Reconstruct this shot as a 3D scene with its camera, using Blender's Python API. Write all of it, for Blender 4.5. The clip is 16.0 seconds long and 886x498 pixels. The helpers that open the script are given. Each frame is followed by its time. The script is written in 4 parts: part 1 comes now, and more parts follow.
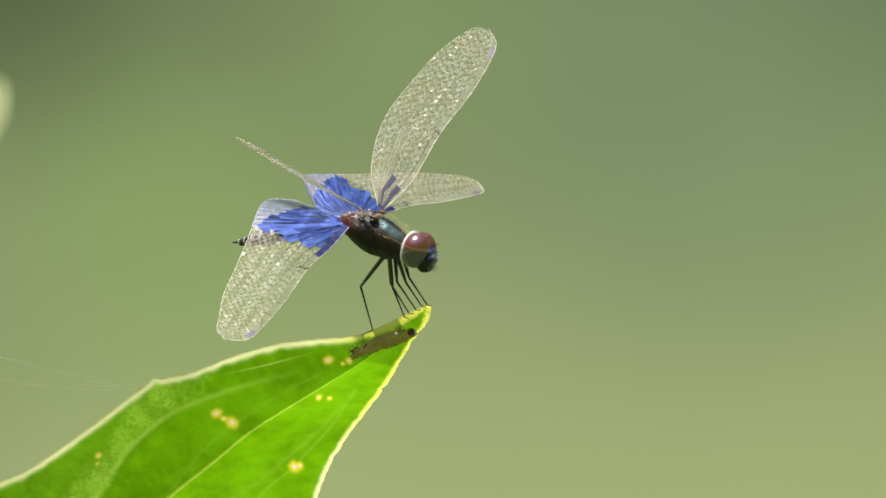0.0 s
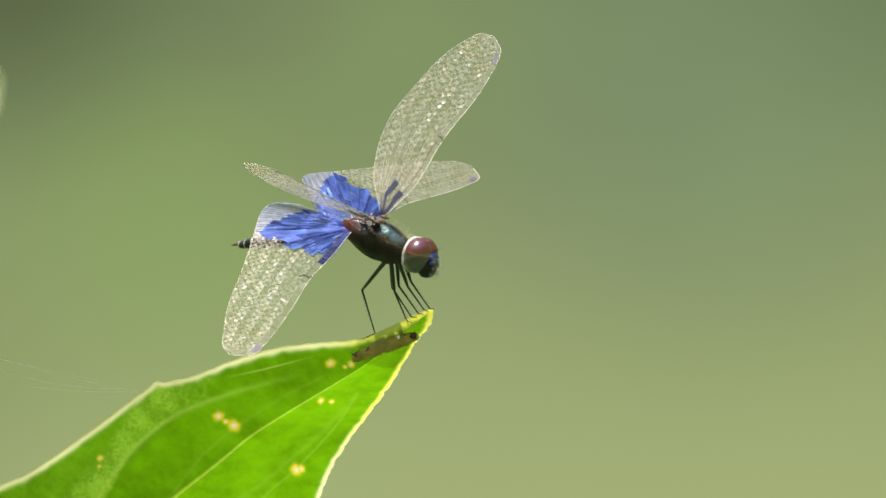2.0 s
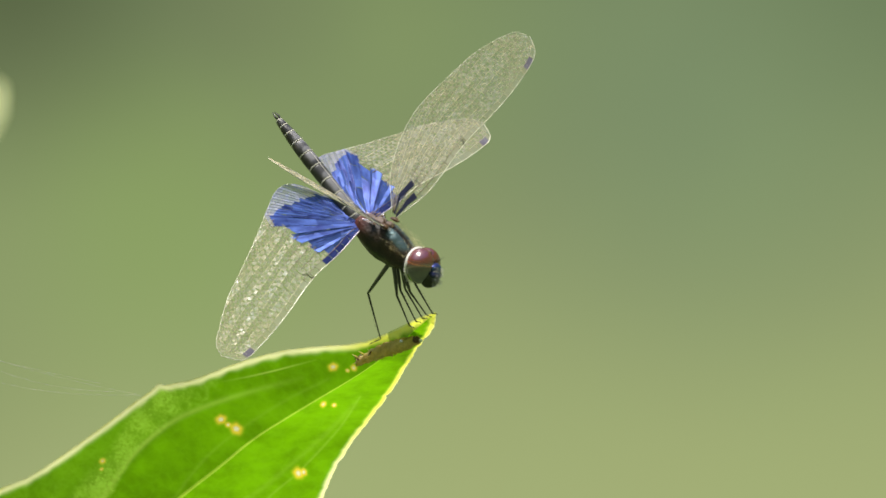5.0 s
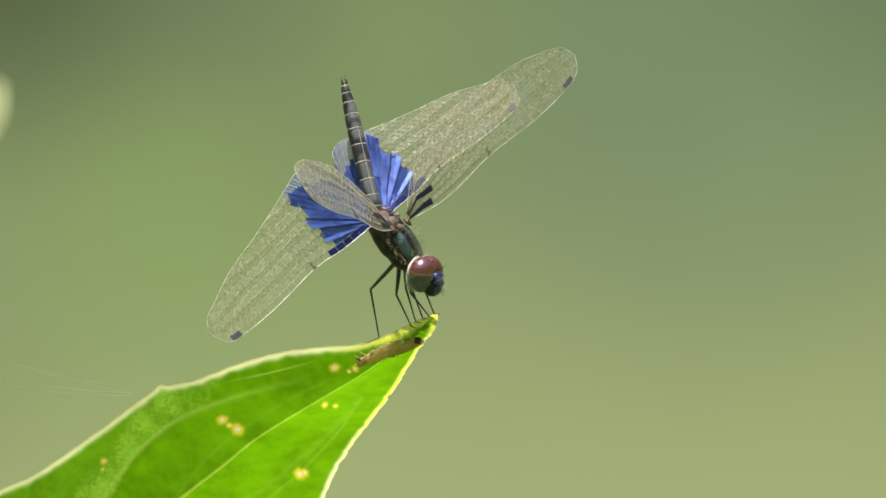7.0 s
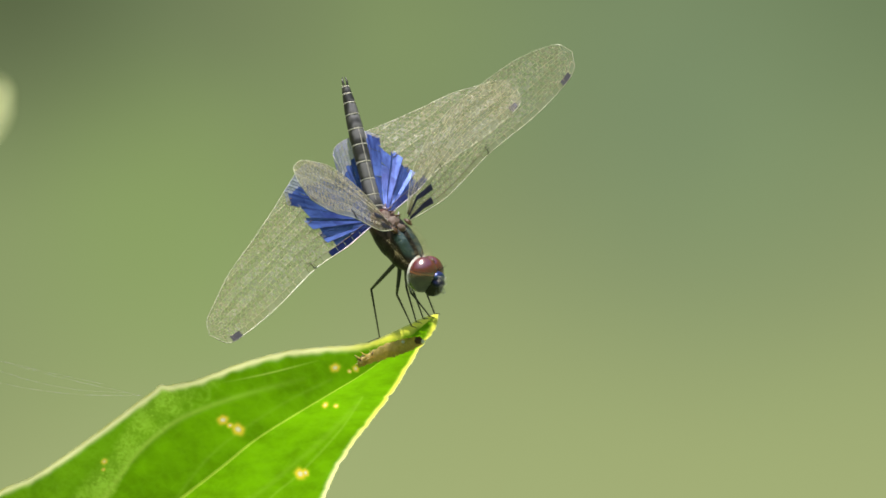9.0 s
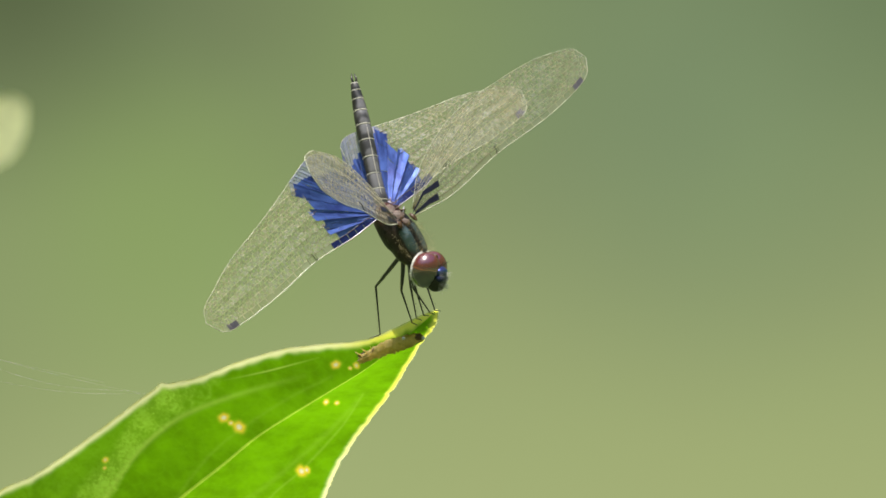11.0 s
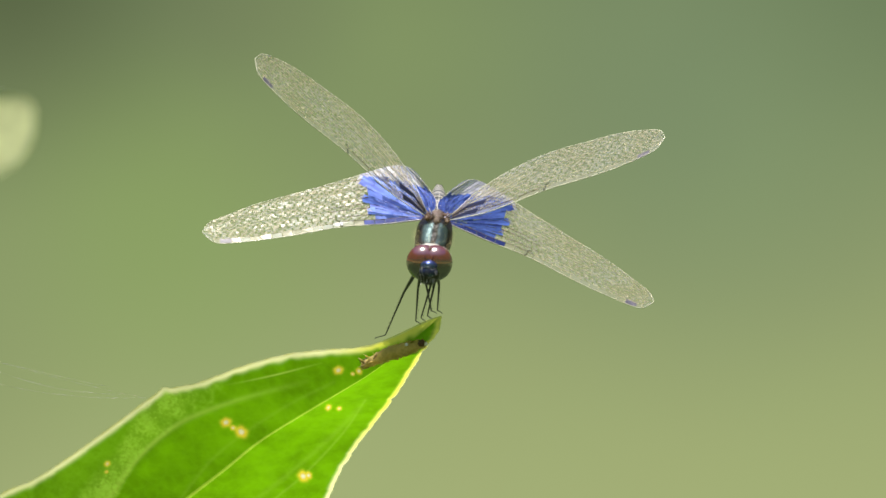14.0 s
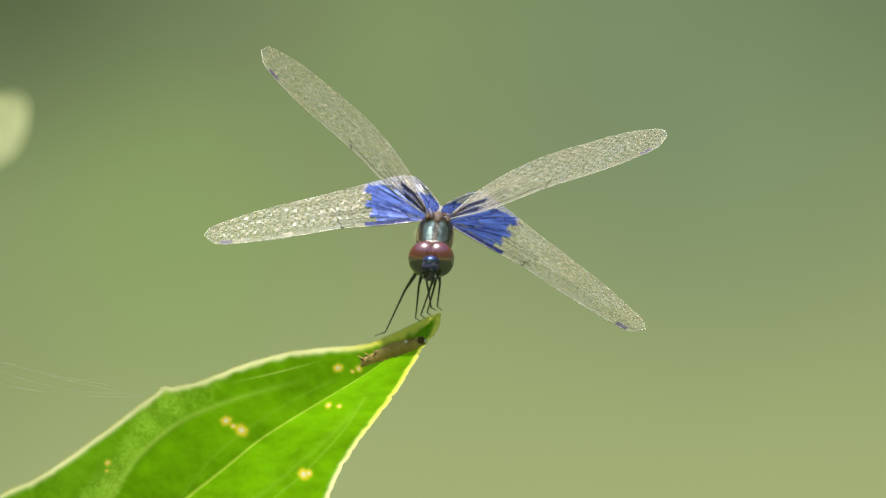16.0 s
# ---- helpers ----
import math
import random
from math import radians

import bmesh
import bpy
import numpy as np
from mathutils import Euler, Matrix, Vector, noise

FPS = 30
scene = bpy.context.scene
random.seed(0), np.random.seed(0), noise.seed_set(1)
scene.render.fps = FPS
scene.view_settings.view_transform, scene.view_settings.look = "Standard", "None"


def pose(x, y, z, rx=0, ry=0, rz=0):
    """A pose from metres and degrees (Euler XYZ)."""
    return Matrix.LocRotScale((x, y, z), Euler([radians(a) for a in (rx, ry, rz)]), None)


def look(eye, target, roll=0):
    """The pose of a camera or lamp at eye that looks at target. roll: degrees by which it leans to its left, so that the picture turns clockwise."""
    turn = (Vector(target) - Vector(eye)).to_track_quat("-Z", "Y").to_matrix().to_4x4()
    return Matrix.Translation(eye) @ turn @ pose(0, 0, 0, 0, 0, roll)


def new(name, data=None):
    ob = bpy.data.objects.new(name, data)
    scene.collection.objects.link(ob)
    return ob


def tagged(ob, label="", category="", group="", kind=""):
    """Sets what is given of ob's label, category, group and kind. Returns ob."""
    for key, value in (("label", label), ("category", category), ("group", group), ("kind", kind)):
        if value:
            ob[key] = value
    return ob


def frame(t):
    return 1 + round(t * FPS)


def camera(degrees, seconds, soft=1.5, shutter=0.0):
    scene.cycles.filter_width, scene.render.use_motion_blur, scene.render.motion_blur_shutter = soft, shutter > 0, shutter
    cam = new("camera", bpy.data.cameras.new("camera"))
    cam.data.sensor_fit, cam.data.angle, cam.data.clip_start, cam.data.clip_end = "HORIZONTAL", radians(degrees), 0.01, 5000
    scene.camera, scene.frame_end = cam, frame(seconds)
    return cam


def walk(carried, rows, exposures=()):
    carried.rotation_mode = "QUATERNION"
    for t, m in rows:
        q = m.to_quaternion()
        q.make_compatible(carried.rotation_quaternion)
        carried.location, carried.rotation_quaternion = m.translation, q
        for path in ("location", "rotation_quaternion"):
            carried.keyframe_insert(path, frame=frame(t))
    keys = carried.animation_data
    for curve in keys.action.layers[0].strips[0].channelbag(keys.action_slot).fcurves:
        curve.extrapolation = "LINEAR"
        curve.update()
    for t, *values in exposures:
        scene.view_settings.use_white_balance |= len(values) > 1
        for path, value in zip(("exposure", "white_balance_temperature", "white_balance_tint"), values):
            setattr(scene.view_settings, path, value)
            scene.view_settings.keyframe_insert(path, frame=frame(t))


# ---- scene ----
# Lengths of small things are in millimetres and turned into metres by MM.
MM = 0.001
EYE_HEIGHT = 1.0

cam = camera(8.0, 16.0, soft=1.6)
cam.data.dof.use_dof = True
cam.data.dof.focus_distance = 0.7007
cam.data.dof.aperture_fstop = 86.0
walk(cam, [(0.0, pose(0, -0.7007, EYE_HEIGHT, 90, 0, 0)), (16.0, pose(0, -0.7007, EYE_HEIGHT, 90, 0, 0))],
     exposures=[(0.0, 0.0), (16.0, 0.0)])

# ---- world and sun ----
SUN_TOWARDS = Vector((-0.10, -0.12, 0.97)).normalized()
world = bpy.data.worlds.new("sky")
scene.world = world
world.use_nodes = True
wt = world.node_tree
sky = wt.nodes.new("ShaderNodeTexSky")
sky.sky_type = "NISHITA"
sky.sun_disc = False
sky.sun_elevation = math.asin(SUN_TOWARDS.z)
sky.sun_rotation = math.atan2(SUN_TOWARDS.x, SUN_TOWARDS.y)
wt.nodes["Background"].inputs[1].default_value = 0.17
wt.links.new(sky.outputs[0], wt.nodes["Background"].inputs[0])
sun_data = bpy.data.lights.new("sun", "SUN")
sun_data.energy, sun_data.angle, sun_data.color = 5.4, radians(0.6), (1.0, 0.95, 0.86)
sun = new("sun", sun_data)
sun.matrix_world = look((0, 0, 3), Vector((0, 0, 3)) - SUN_TOWARDS)


# ---- node helpers ----
def material(name):
    m = bpy.data.materials.new(name)
    m.use_nodes = True
    nt = m.node_tree
    nt.nodes.clear()
    out = nt.nodes.new("ShaderNodeOutputMaterial")
    return m, nt, out


def put(nt, socket, value):
    if isinstance(value, bpy.types.NodeSocket):
        nt.links.new(value, socket)
    elif isinstance(value, tuple) and len(value) == 3 and socket.type == "RGBA":
        socket.default_value = (*value, 1)
    else:
        socket.default_value = value


def node(nt, kind, out=0, settings=None, **ins):
    n = nt.nodes.new(kind)
    for k, v in (settings or {}).items():
        if k == "operation":
            n.operation = v
        elif k == "interpolation_type":
            n.interpolation_type = v
        elif k == "feature":
            n.feature = v
    for k, v in ins.items():
        key = int(k[1:]) if k[0] == "i" and k[1:].isdigit() else k.replace("_", " ")
        put(nt, n.inputs[key], v)
    return n.outputs[out]


def calc(nt, op, a, b=0.0, c=0.0):
    return node(nt, "ShaderNodeMath", settings={"operation": op}, i0=a, i1=b, i2=c)


def vcalc(nt, op, a, b=(0, 0, 0)):
    n = nt.nodes.new("ShaderNodeVectorMath")
    n.operation = op
    put(nt, n.inputs[0], a)
    put(nt, n.inputs[1], b)
    return n.outputs["Value"] if op in ("LENGTH", "DOT_PRODUCT", "DISTANCE") else n.outputs[0]


def blend(nt, fac, a, b):
    n = nt.nodes.new("ShaderNodeMix")
    n.data_type = "RGBA"
    put(nt, n.inputs[0], fac)
    put(nt, n.inputs[6], a)
    put(nt, n.inputs[7], b)
    return n.outputs[2]


def smooth(nt, value, lo, hi, a=0.0, b=1.0):
    return node(nt, "ShaderNodeMapRange", settings={"interpolation_type": "SMOOTHSTEP"}, Value=value,
                From_Min=lo, From_Max=hi, To_Min=a, To_Max=b)


def where(nt):
    return node(nt, "ShaderNodeTexCoord", out=3)


def grain(nt, scale, detail=3.0, vector=None, rough=0.5):
    return node(nt, "ShaderNodeTexNoise", Vector=vector or where(nt), Scale=scale, Detail=detail, Roughness=rough)


def bump(nt, height, strength, distance, normal=None):
    n = nt.nodes.new("ShaderNodeBump")
    put(nt, n.inputs["Height"], height)
    n.inputs["Strength"].default_value = strength
    n.inputs["Distance"].default_value = distance
    if normal is not None:
        put(nt, n.inputs["Normal"], normal)
    return n.outputs[0]


def surface(nt, out, **ins):
    n = nt.nodes.new("ShaderNodeBsdfPrincipled")
    for k, v in ins.items():
        put(nt, n.inputs[k.replace("_", " ")], v)
    if out is not None:
        nt.links.new(n.outputs[0], out.inputs[0])
    return n.outputs[0]


def mix_shader(nt, fac, a, b):
    return node(nt, "ShaderNodeMixShader", i0=fac, i1=a, i2=b)


# ---- materials ----
def backdrop_material():
    """A far green bank of water and trees, wholly out of focus, its light painted as smooth glowing colour."""
    m, nt, out = material("far_green_glow")
    p = where(nt)
    xyz = nt.nodes.new("ShaderNodeSeparateXYZ")
    nt.links.new(p, xyz.inputs[0])
    x, z = xyz.outputs[0], xyz.outputs[2]
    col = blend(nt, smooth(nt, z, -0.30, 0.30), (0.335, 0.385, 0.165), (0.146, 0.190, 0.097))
    flat = nt.nodes.new("ShaderNodeCombineXYZ")
    nt.links.new(x, flat.inputs[0])
    nt.links.new(z, flat.inputs[2])
    f = flat.outputs[0]

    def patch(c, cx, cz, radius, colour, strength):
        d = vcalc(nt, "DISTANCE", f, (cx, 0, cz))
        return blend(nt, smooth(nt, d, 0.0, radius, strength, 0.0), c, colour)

    # lighter and darker areas of the distance, painted into the glow
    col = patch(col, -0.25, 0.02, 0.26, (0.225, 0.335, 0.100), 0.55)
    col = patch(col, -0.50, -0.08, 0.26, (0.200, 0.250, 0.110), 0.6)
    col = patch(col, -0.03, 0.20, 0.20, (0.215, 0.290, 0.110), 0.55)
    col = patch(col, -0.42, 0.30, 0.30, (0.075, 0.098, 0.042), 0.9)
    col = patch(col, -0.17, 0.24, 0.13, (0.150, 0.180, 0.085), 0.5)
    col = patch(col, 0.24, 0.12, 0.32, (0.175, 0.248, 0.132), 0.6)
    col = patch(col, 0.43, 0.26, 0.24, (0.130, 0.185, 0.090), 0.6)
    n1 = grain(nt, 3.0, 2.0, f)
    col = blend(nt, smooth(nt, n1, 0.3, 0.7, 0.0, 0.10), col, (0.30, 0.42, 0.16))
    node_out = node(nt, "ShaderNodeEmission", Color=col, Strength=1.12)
    nt.links.new(node_out, out.inputs[0])
    return m


def leaf_material(name, face, lit, gloss=0.35, rough=0.38, marked=False, share=0.5):
    """A living leaf: reflects its own green and lets a yellower green through. Veins, scars, painted sheen and glints
    come with the mesh.
    """
    m, nt, out = material(name)
    n1, n2, n3 = grain(nt, 110, 4), grain(nt, 520, 3), grain(nt, 2600, 2)
    mott = calc(nt, "ADD", calc(nt, "MULTIPLY", n1, 0.6), calc(nt, "MULTIPLY", n2, 0.4))
    f = smooth(nt, mott, 0.32, 0.68)
    col = blend(nt, f, tuple(c * 0.55 for c in face), face)
    tcol = blend(nt, f, tuple(c * 0.62 for c in lit), lit)
    net = node(nt, "ShaderNodeTexVoronoi", out="Distance", settings={"feature": "DISTANCE_TO_EDGE"}, Vector=where(nt), Scale=620.0)
    line = smooth(nt, net, 0.0, 0.10, 0.09, 0.0)
    tcol = blend(nt, line, tcol, tuple(min(1, c * 1.25 + 0.03) for c in lit))
    relief = calc(nt, "ADD", n2, calc(nt, "MULTIPLY", n3, 0.5))
    if marked:
        # the vein mark also carries the painted glint of a thread
        vein = node(nt, "ShaderNodeAttribute", out="Fac")
        vein.node.attribute_name = "vein"
        scar_glint = node(nt, "ShaderNodeAttribute", out="Fac")
        scar_glint.node.attribute_name = "scar_glint"
        tcol = blend(nt, calc(nt, "MULTIPLY", vein, 0.95), tcol, (0.60, 0.90, 0.10))
        col = blend(nt, calc(nt, "MULTIPLY", vein, 0.6), col, (0.34, 0.46, 0.14))
        # pale strip above the side vein: waxy patches plus painted sun sheen
        wax_sheen = node(nt, "ShaderNodeAttribute", out="Fac")
        wax_sheen.node.attribute_name = "bloom_sheen"
        speck = smooth(nt, calc(nt, "ADD", n2, calc(nt, "MULTIPLY", calc(nt, "SUBTRACT", n3, 0.5), 0.9)), 0.30, 0.72, 0.42, 1.0)
        wax_sheen = calc(nt, "MULTIPLY", wax_sheen, speck)
        col = blend(nt, calc(nt, "MULTIPLY", wax_sheen, 0.85), col, (0.47, 0.74, 0.20))
        tcol = blend(nt, calc(nt, "MULTIPLY", wax_sheen, 0.95), tcol, (0.50, 0.88, 0.05))
        rim = node(nt, "ShaderNodeAttribute", out="Fac")
        rim.node.attribute_name = "rim"
        along = nt.nodes.new("ShaderNodeSeparateXYZ")
        nt.links.new(where(nt), along.inputs[0])
        rim_col = blend(nt, smooth(nt, along.outputs[0], -0.014, -0.006), (1.0, 0.98, 0.48), (0.99, 0.97, 0.12))
        tcol = blend(nt, calc(nt, "MULTIPLY", rim, 0.95), tcol, rim_col)
        col = blend(nt, calc(nt, "MULTIPLY", rim, 0.9), col, (0.95, 0.90, 0.36))
        brown = smooth(nt, scar_glint, 0.02, 0.62)
        pale = smooth(nt, scar_glint, 0.60, 1.0)
        tcol = blend(nt, brown, tcol, (0.98, 0.80, 0.03))
        tcol = blend(nt, pale, tcol, (1.0, 0.97, 0.62))
        col = blend(nt, brown, col, (0.80, 0.68, 0.20))
        relief = calc(nt, "SUBTRACT", relief, calc(nt, "MULTIPLY", vein, 0.15))
        share = calc(nt, "ADD", calc(nt, "MULTIPLY", calc(nt, "SUBTRACT", 1.0, calc(nt, "MULTIPLY", wax_sheen, 0.10)), share), calc(nt, "MULTIPLY", rim, 0.34))
    nrm = bump(nt, relief, 0.3, 0.0002)
    a = surface(nt, None, Base_Color=col, Roughness=rough, Specular_IOR_Level=gloss, Normal=nrm)
    b = node(nt, "ShaderNodeBsdfTranslucent", Color=tcol, Normal=nrm)
    nt.links.new(mix_shader(nt, share, a, b), out.inputs[0])
    return m


def plain(name, colour, rough=0.5, metal=0.0, gloss=0.5, scale=900, depth=0.35, coat=0.0, relief=0.00004):
    """A surface with grain at two scales in its colour and relief."""
    m, nt, out = material(name)
    n1, n2 = grain(nt, scale, 3), grain(nt, scale * 4.5, 2)
    f = smooth(nt, calc(nt, "ADD", calc(nt, "MULTIPLY", n1, 0.6), calc(nt, "MULTIPLY", n2, 0.4)), 0.3, 0.7)
    col = blend(nt, f, tuple(c * (1 - depth) for c in colour), tuple(min(1.0, c * (1 + depth)) for c in colour))
    surface(nt, out, Base_Color=col, Roughness=rough, Metallic=metal, Specular_IOR_Level=gloss, Coat_Weight=coat,
            Normal=bump(nt, calc(nt, "ADD", n1, n2), 0.3, relief))
    return m


def glowing_leaf_edge():
    m, nt, out = material("pale_leaf_margin")
    n1 = grain(nt, 700, 3)
    col = blend(nt, smooth(nt, n1, 0.3, 0.7), (0.96, 0.92, 0.34), (1.0, 0.98, 0.50))
    xyz = nt.nodes.new("ShaderNodeSeparateXYZ")
    nt.links.new(where(nt), xyz.inputs[0])
    col = blend(nt, smooth(nt, xyz.outputs[0], -0.012, -0.007), col, (0.93, 0.93, 0.26))
    a = surface(nt, None, Base_Color=col, Roughness=0.45)
    b = node(nt, "ShaderNodeBsdfTranslucent", Color=col)
    nt.links.new(mix_shader(nt, 0.75, a, b), out.inputs[0])
    return m


def glowing_fleck():
    """Near-white and translucent: the sun's glint on flecks and silk, put into the colour."""
    m, nt, out = material("white_fleck")
    n1 = grain(nt, 1800, 3)
    col = blend(nt, smooth(nt, n1, 0.35, 0.6), (0.95, 0.88, 0.80), (0.97, 0.97, 1.0))
    a = surface(nt, None, Base_Color=col, Roughness=0.15, Specular_IOR_Level=0.8, Coat_Weight=0.5)
    b = node(nt, "ShaderNodeBsdfTranslucent", Color=col)
    nt.links.new(mix_shader(nt, 0.5, a, b), out.inputs[0])
    return m


def thin_skin(name, colour, lit):
    m, nt, out = material(name)
    n1, n2 = grain(nt, 700, 4), grain(nt, 3000, 3)
    f = smooth(nt, calc(nt, "ADD", calc(nt, "MULTIPLY", n1, 0.6), calc(nt, "MULTIPLY", n2, 0.4)), 0.35, 0.65)
    col = blend(nt, f, tuple(c * 0.45 for c in colour), colour)
    nrm = bump(nt, calc(nt, "ADD", n1, n2), 0.6, 0.0002)
    a = surface(nt, None, Base_Color=col, Roughness=0.5, Normal=nrm)
    b = node(nt, "ShaderNodeBsdfTranslucent", Color=lit)
    nt.links.new(mix_shader(nt, 0.5, a, b), out.inputs[0])
    return m


def membrane_material(name, tint, body_share, sparkle, rough=0.30, pearl=0.03):
    """Clear wing skin. Every cell of the mesh has its own thickness, tint and glint."""
    m, nt, out = material(name)
    own = node(nt, "ShaderNodeNewGeometry", out="Random Per Island")
    other = calc(nt, "FRACT", calc(nt, "MULTIPLY", own, 37.7))
    third = calc(nt, "FRACT", calc(nt, "MULTIPLY", own, 91.3))
    cloud, fine = grain(nt, 170, 3), grain(nt, 1900, 2)
    clear = node(nt, "ShaderNodeBsdfTransparent", Color=(0.955, 0.94, 0.895))
    warm = blend(nt, smooth(nt, cloud, 0.35, 0.65), tint, tuple(c * f for c, f in zip(tint, (0.98, 0.88, 0.70))))
    skin = mix_shader(nt, 0.5, node(nt, "ShaderNodeBsdfDiffuse", Color=warm), node(nt, "ShaderNodeBsdfTranslucent", Color=warm))
    share = calc(nt, "MULTIPLY", calc(nt, "ADD", 0.75, calc(nt, "MULTIPLY", other, 0.5)), body_share)
    film = mix_shader(nt, share, clear, skin)
    nrm = bump(nt, calc(nt, "ADD", fine, cloud), 0.35, 0.00006)
    hue = blend(nt, smooth(nt, third, 0.3, 0.7), (1.0, 0.80, 0.76), (0.84, 0.84, 1.0))
    film = mix_shader(nt, pearl, film, node(nt, "ShaderNodeBsdfGlossy", Color=hue, Roughness=0.50, Normal=nrm))
    weight = calc(nt, "MULTIPLY", calc(nt, "ADD", 0.12, calc(nt, "MULTIPLY", calc(nt, "POWER", own, 3.0), 3.5)), sparkle)
    shine = node(nt, "ShaderNodeBsdfGlossy", Color=blend(nt, 0.5, hue, (1, 1, 1)), Roughness=rough, Normal=nrm)
    film = mix_shader(nt, weight, film, shine)
    slant = calc(nt, "MULTIPLY", calc(nt, "POWER", node(nt, "ShaderNodeLayerWeight", out="Facing", Blend=0.5), 3.5), 0.45)
    nt.links.new(mix_shader(nt, slant, film, node(nt, "ShaderNodeBsdfGlossy", Color=(0.9, 0.93, 1.0), Roughness=0.30, Normal=nrm)), out.inputs[0])
    return m


def blue_wing_material(name, deep, pale):
    """Metallic blue scales on pleated skin, in small facets between fine veins."""
    m, nt, out = material(name)
    p = where(nt)
    xyz = nt.nodes.new("ShaderNodeSeparateXYZ")
    nt.links.new(p, xyz.inputs[0])
    # streaks that fan out from the wing's root
    fan = calc(nt, "ARCTAN2", calc(nt, "MULTIPLY", xyz.outputs[0], -1.0), calc(nt, "ADD", calc(nt, "ABSOLUTE", xyz.outputs[1]), 0.0005))
    ray = nt.nodes.new("ShaderNodeCombineXYZ")
    nt.links.new(calc(nt, "MULTIPLY", fan, 16.0), ray.inputs[0])
    nt.links.new(calc(nt, "MULTIPLY", vcalc(nt, "LENGTH", p), 420.0), ray.inputs[1])
    n1, n2 = grain(nt, 1.0, 4, ray.outputs[0], 0.65), grain(nt, 1500, 3)
    own = node(nt, "ShaderNodeNewGeometry", out="Random Per Island")
    nrm = bump(nt, calc(nt, "ADD", n2, n1), 0.4, 0.0001)
    mix = calc(nt, "ADD", calc(nt, "MULTIPLY", n1, 0.82), calc(nt, "MULTIPLY", own, 0.18))
    col = blend(nt, smooth(nt, mix, 0.28, 0.72), deep, pale)
    a = surface(nt, None, Base_Color=col, Metallic=0.36, Roughness=0.46, Normal=nrm)
    b = node(nt, "ShaderNodeBsdfTranslucent", Color=pale)
    nt.links.new(mix_shader(nt, 0.34, a, b), out.inputs[0])
    return m


def thorax_material():
    """Near-black chitin with two teal metallic bands on the front of the back."""
    m, nt, out = material("dark_thorax")
    p = where(nt)
    xyz = nt.nodes.new("ShaderNodeSeparateXYZ")
    nt.links.new(p, xyz.inputs[0])
    n1, n2 = grain(nt, 700, 3), grain(nt, 3500, 3)
    ay = calc(nt, "ABSOLUTE", xyz.outputs[1])
    band = calc(nt, "MULTIPLY", smooth(nt, ay, 0.0002, 0.0004), smooth(nt, ay, 0.0012, 0.0015, 1.0, 0.0))
    fore = smooth(nt, xyz.outputs[0], 0.0008, 0.0014)
    up = smooth(nt, xyz.outputs[2], 0.0007, 0.0013)
    teal = calc(nt, "MULTIPLY", calc(nt, "MULTIPLY", band, fore), up)
    rust = smooth(nt, xyz.outputs[0], -0.0032, -0.0005, 1.0, 0.0)
    col = blend(nt, smooth(nt, n1, 0.3, 0.7), (0.008, 0.006, 0.005), (0.035, 0.022, 0.014))
    col = blend(nt, calc(nt, "MULTIPLY", rust, 0.7), col, (0.13, 0.026, 0.014))
    plates = grain(nt, 420, 4)
    col = blend(nt, smooth(nt, plates, 0.48, 0.66, 0.0, 0.8), col, (0.032, 0.021, 0.014))
    col = blend(nt, calc(nt, "MULTIPLY", teal, smooth(nt, plates, 0.30, 0.55, 0.55, 1.0)), col, (0.11, 0.165, 0.17))
    form = bump(nt, plates, 0.9, 0.0004)
    surface(nt, out, Base_Color=col, Roughness=0.45, Specular_IOR_Level=0.4, Metallic=calc(nt, "MULTIPLY", teal, 0.6),
            Normal=bump(nt, n2, 0.5, 0.00008, form))
    return m


def eye_material():
    """Compound eye: wine red above a pale line, brown-black below."""
    m, nt, out = material("compound_eye")
    xyz = nt.nodes.new("ShaderNodeSeparateXYZ")
    nt.links.new(where(nt), xyz.inputs[0])
    n1 = grain(nt, 900, 2)
    z = calc(nt, "ADD", xyz.outputs[2], calc(nt, "MULTIPLY", calc(nt, "SUBTRACT", n1, 0.5), 0.0003))
    col = blend(nt, smooth(nt, z, -0.0003, 0.0009), (0.007, 0.003, 0.001), (0.15, 0.012, 0.007))
    line = calc(nt, "MULTIPLY", smooth(nt, z, 0.00036, 0.00044), smooth(nt, z, 0.00050, 0.00058, 1.0, 0.0))
    col = blend(nt, calc(nt, "MULTIPLY", line, 0.5), col, (0.50, 0.15, 0.04))
    facets = node(nt, "ShaderNodeTexVoronoi", Vector=where(nt), Scale=12000.0)
    surface(nt, out, Base_Color=col, Roughness=0.40, Specular_IOR_Level=0.25, Coat_Weight=1.0, Coat_Roughness=0.20, Coat_IOR=2.5,
            Normal=bump(nt, facets, 0.12, 0.00002))
    return m


def face_material():
    m, nt, out = material("metallic_face")
    xyz = nt.nodes.new("ShaderNodeSeparateXYZ")
    nt.links.new(where(nt), xyz.inputs[0])
    n1 = grain(nt, 1600, 3)
    col = blend(nt, smooth(nt, xyz.outputs[2], -0.0012, 0.0003), (0.018, 0.022, 0.010), (0.045, 0.055, 0.20))
    col = blend(nt, smooth(nt, n1, 0.48, 0.7, 0.0, 0.5), col, (0.06, 0.17, 0.22))
    surface(nt, out, Base_Color=col, Roughness=0.30, Metallic=0.6, Normal=bump(nt, n1, 0.5, 0.0001))
    return m


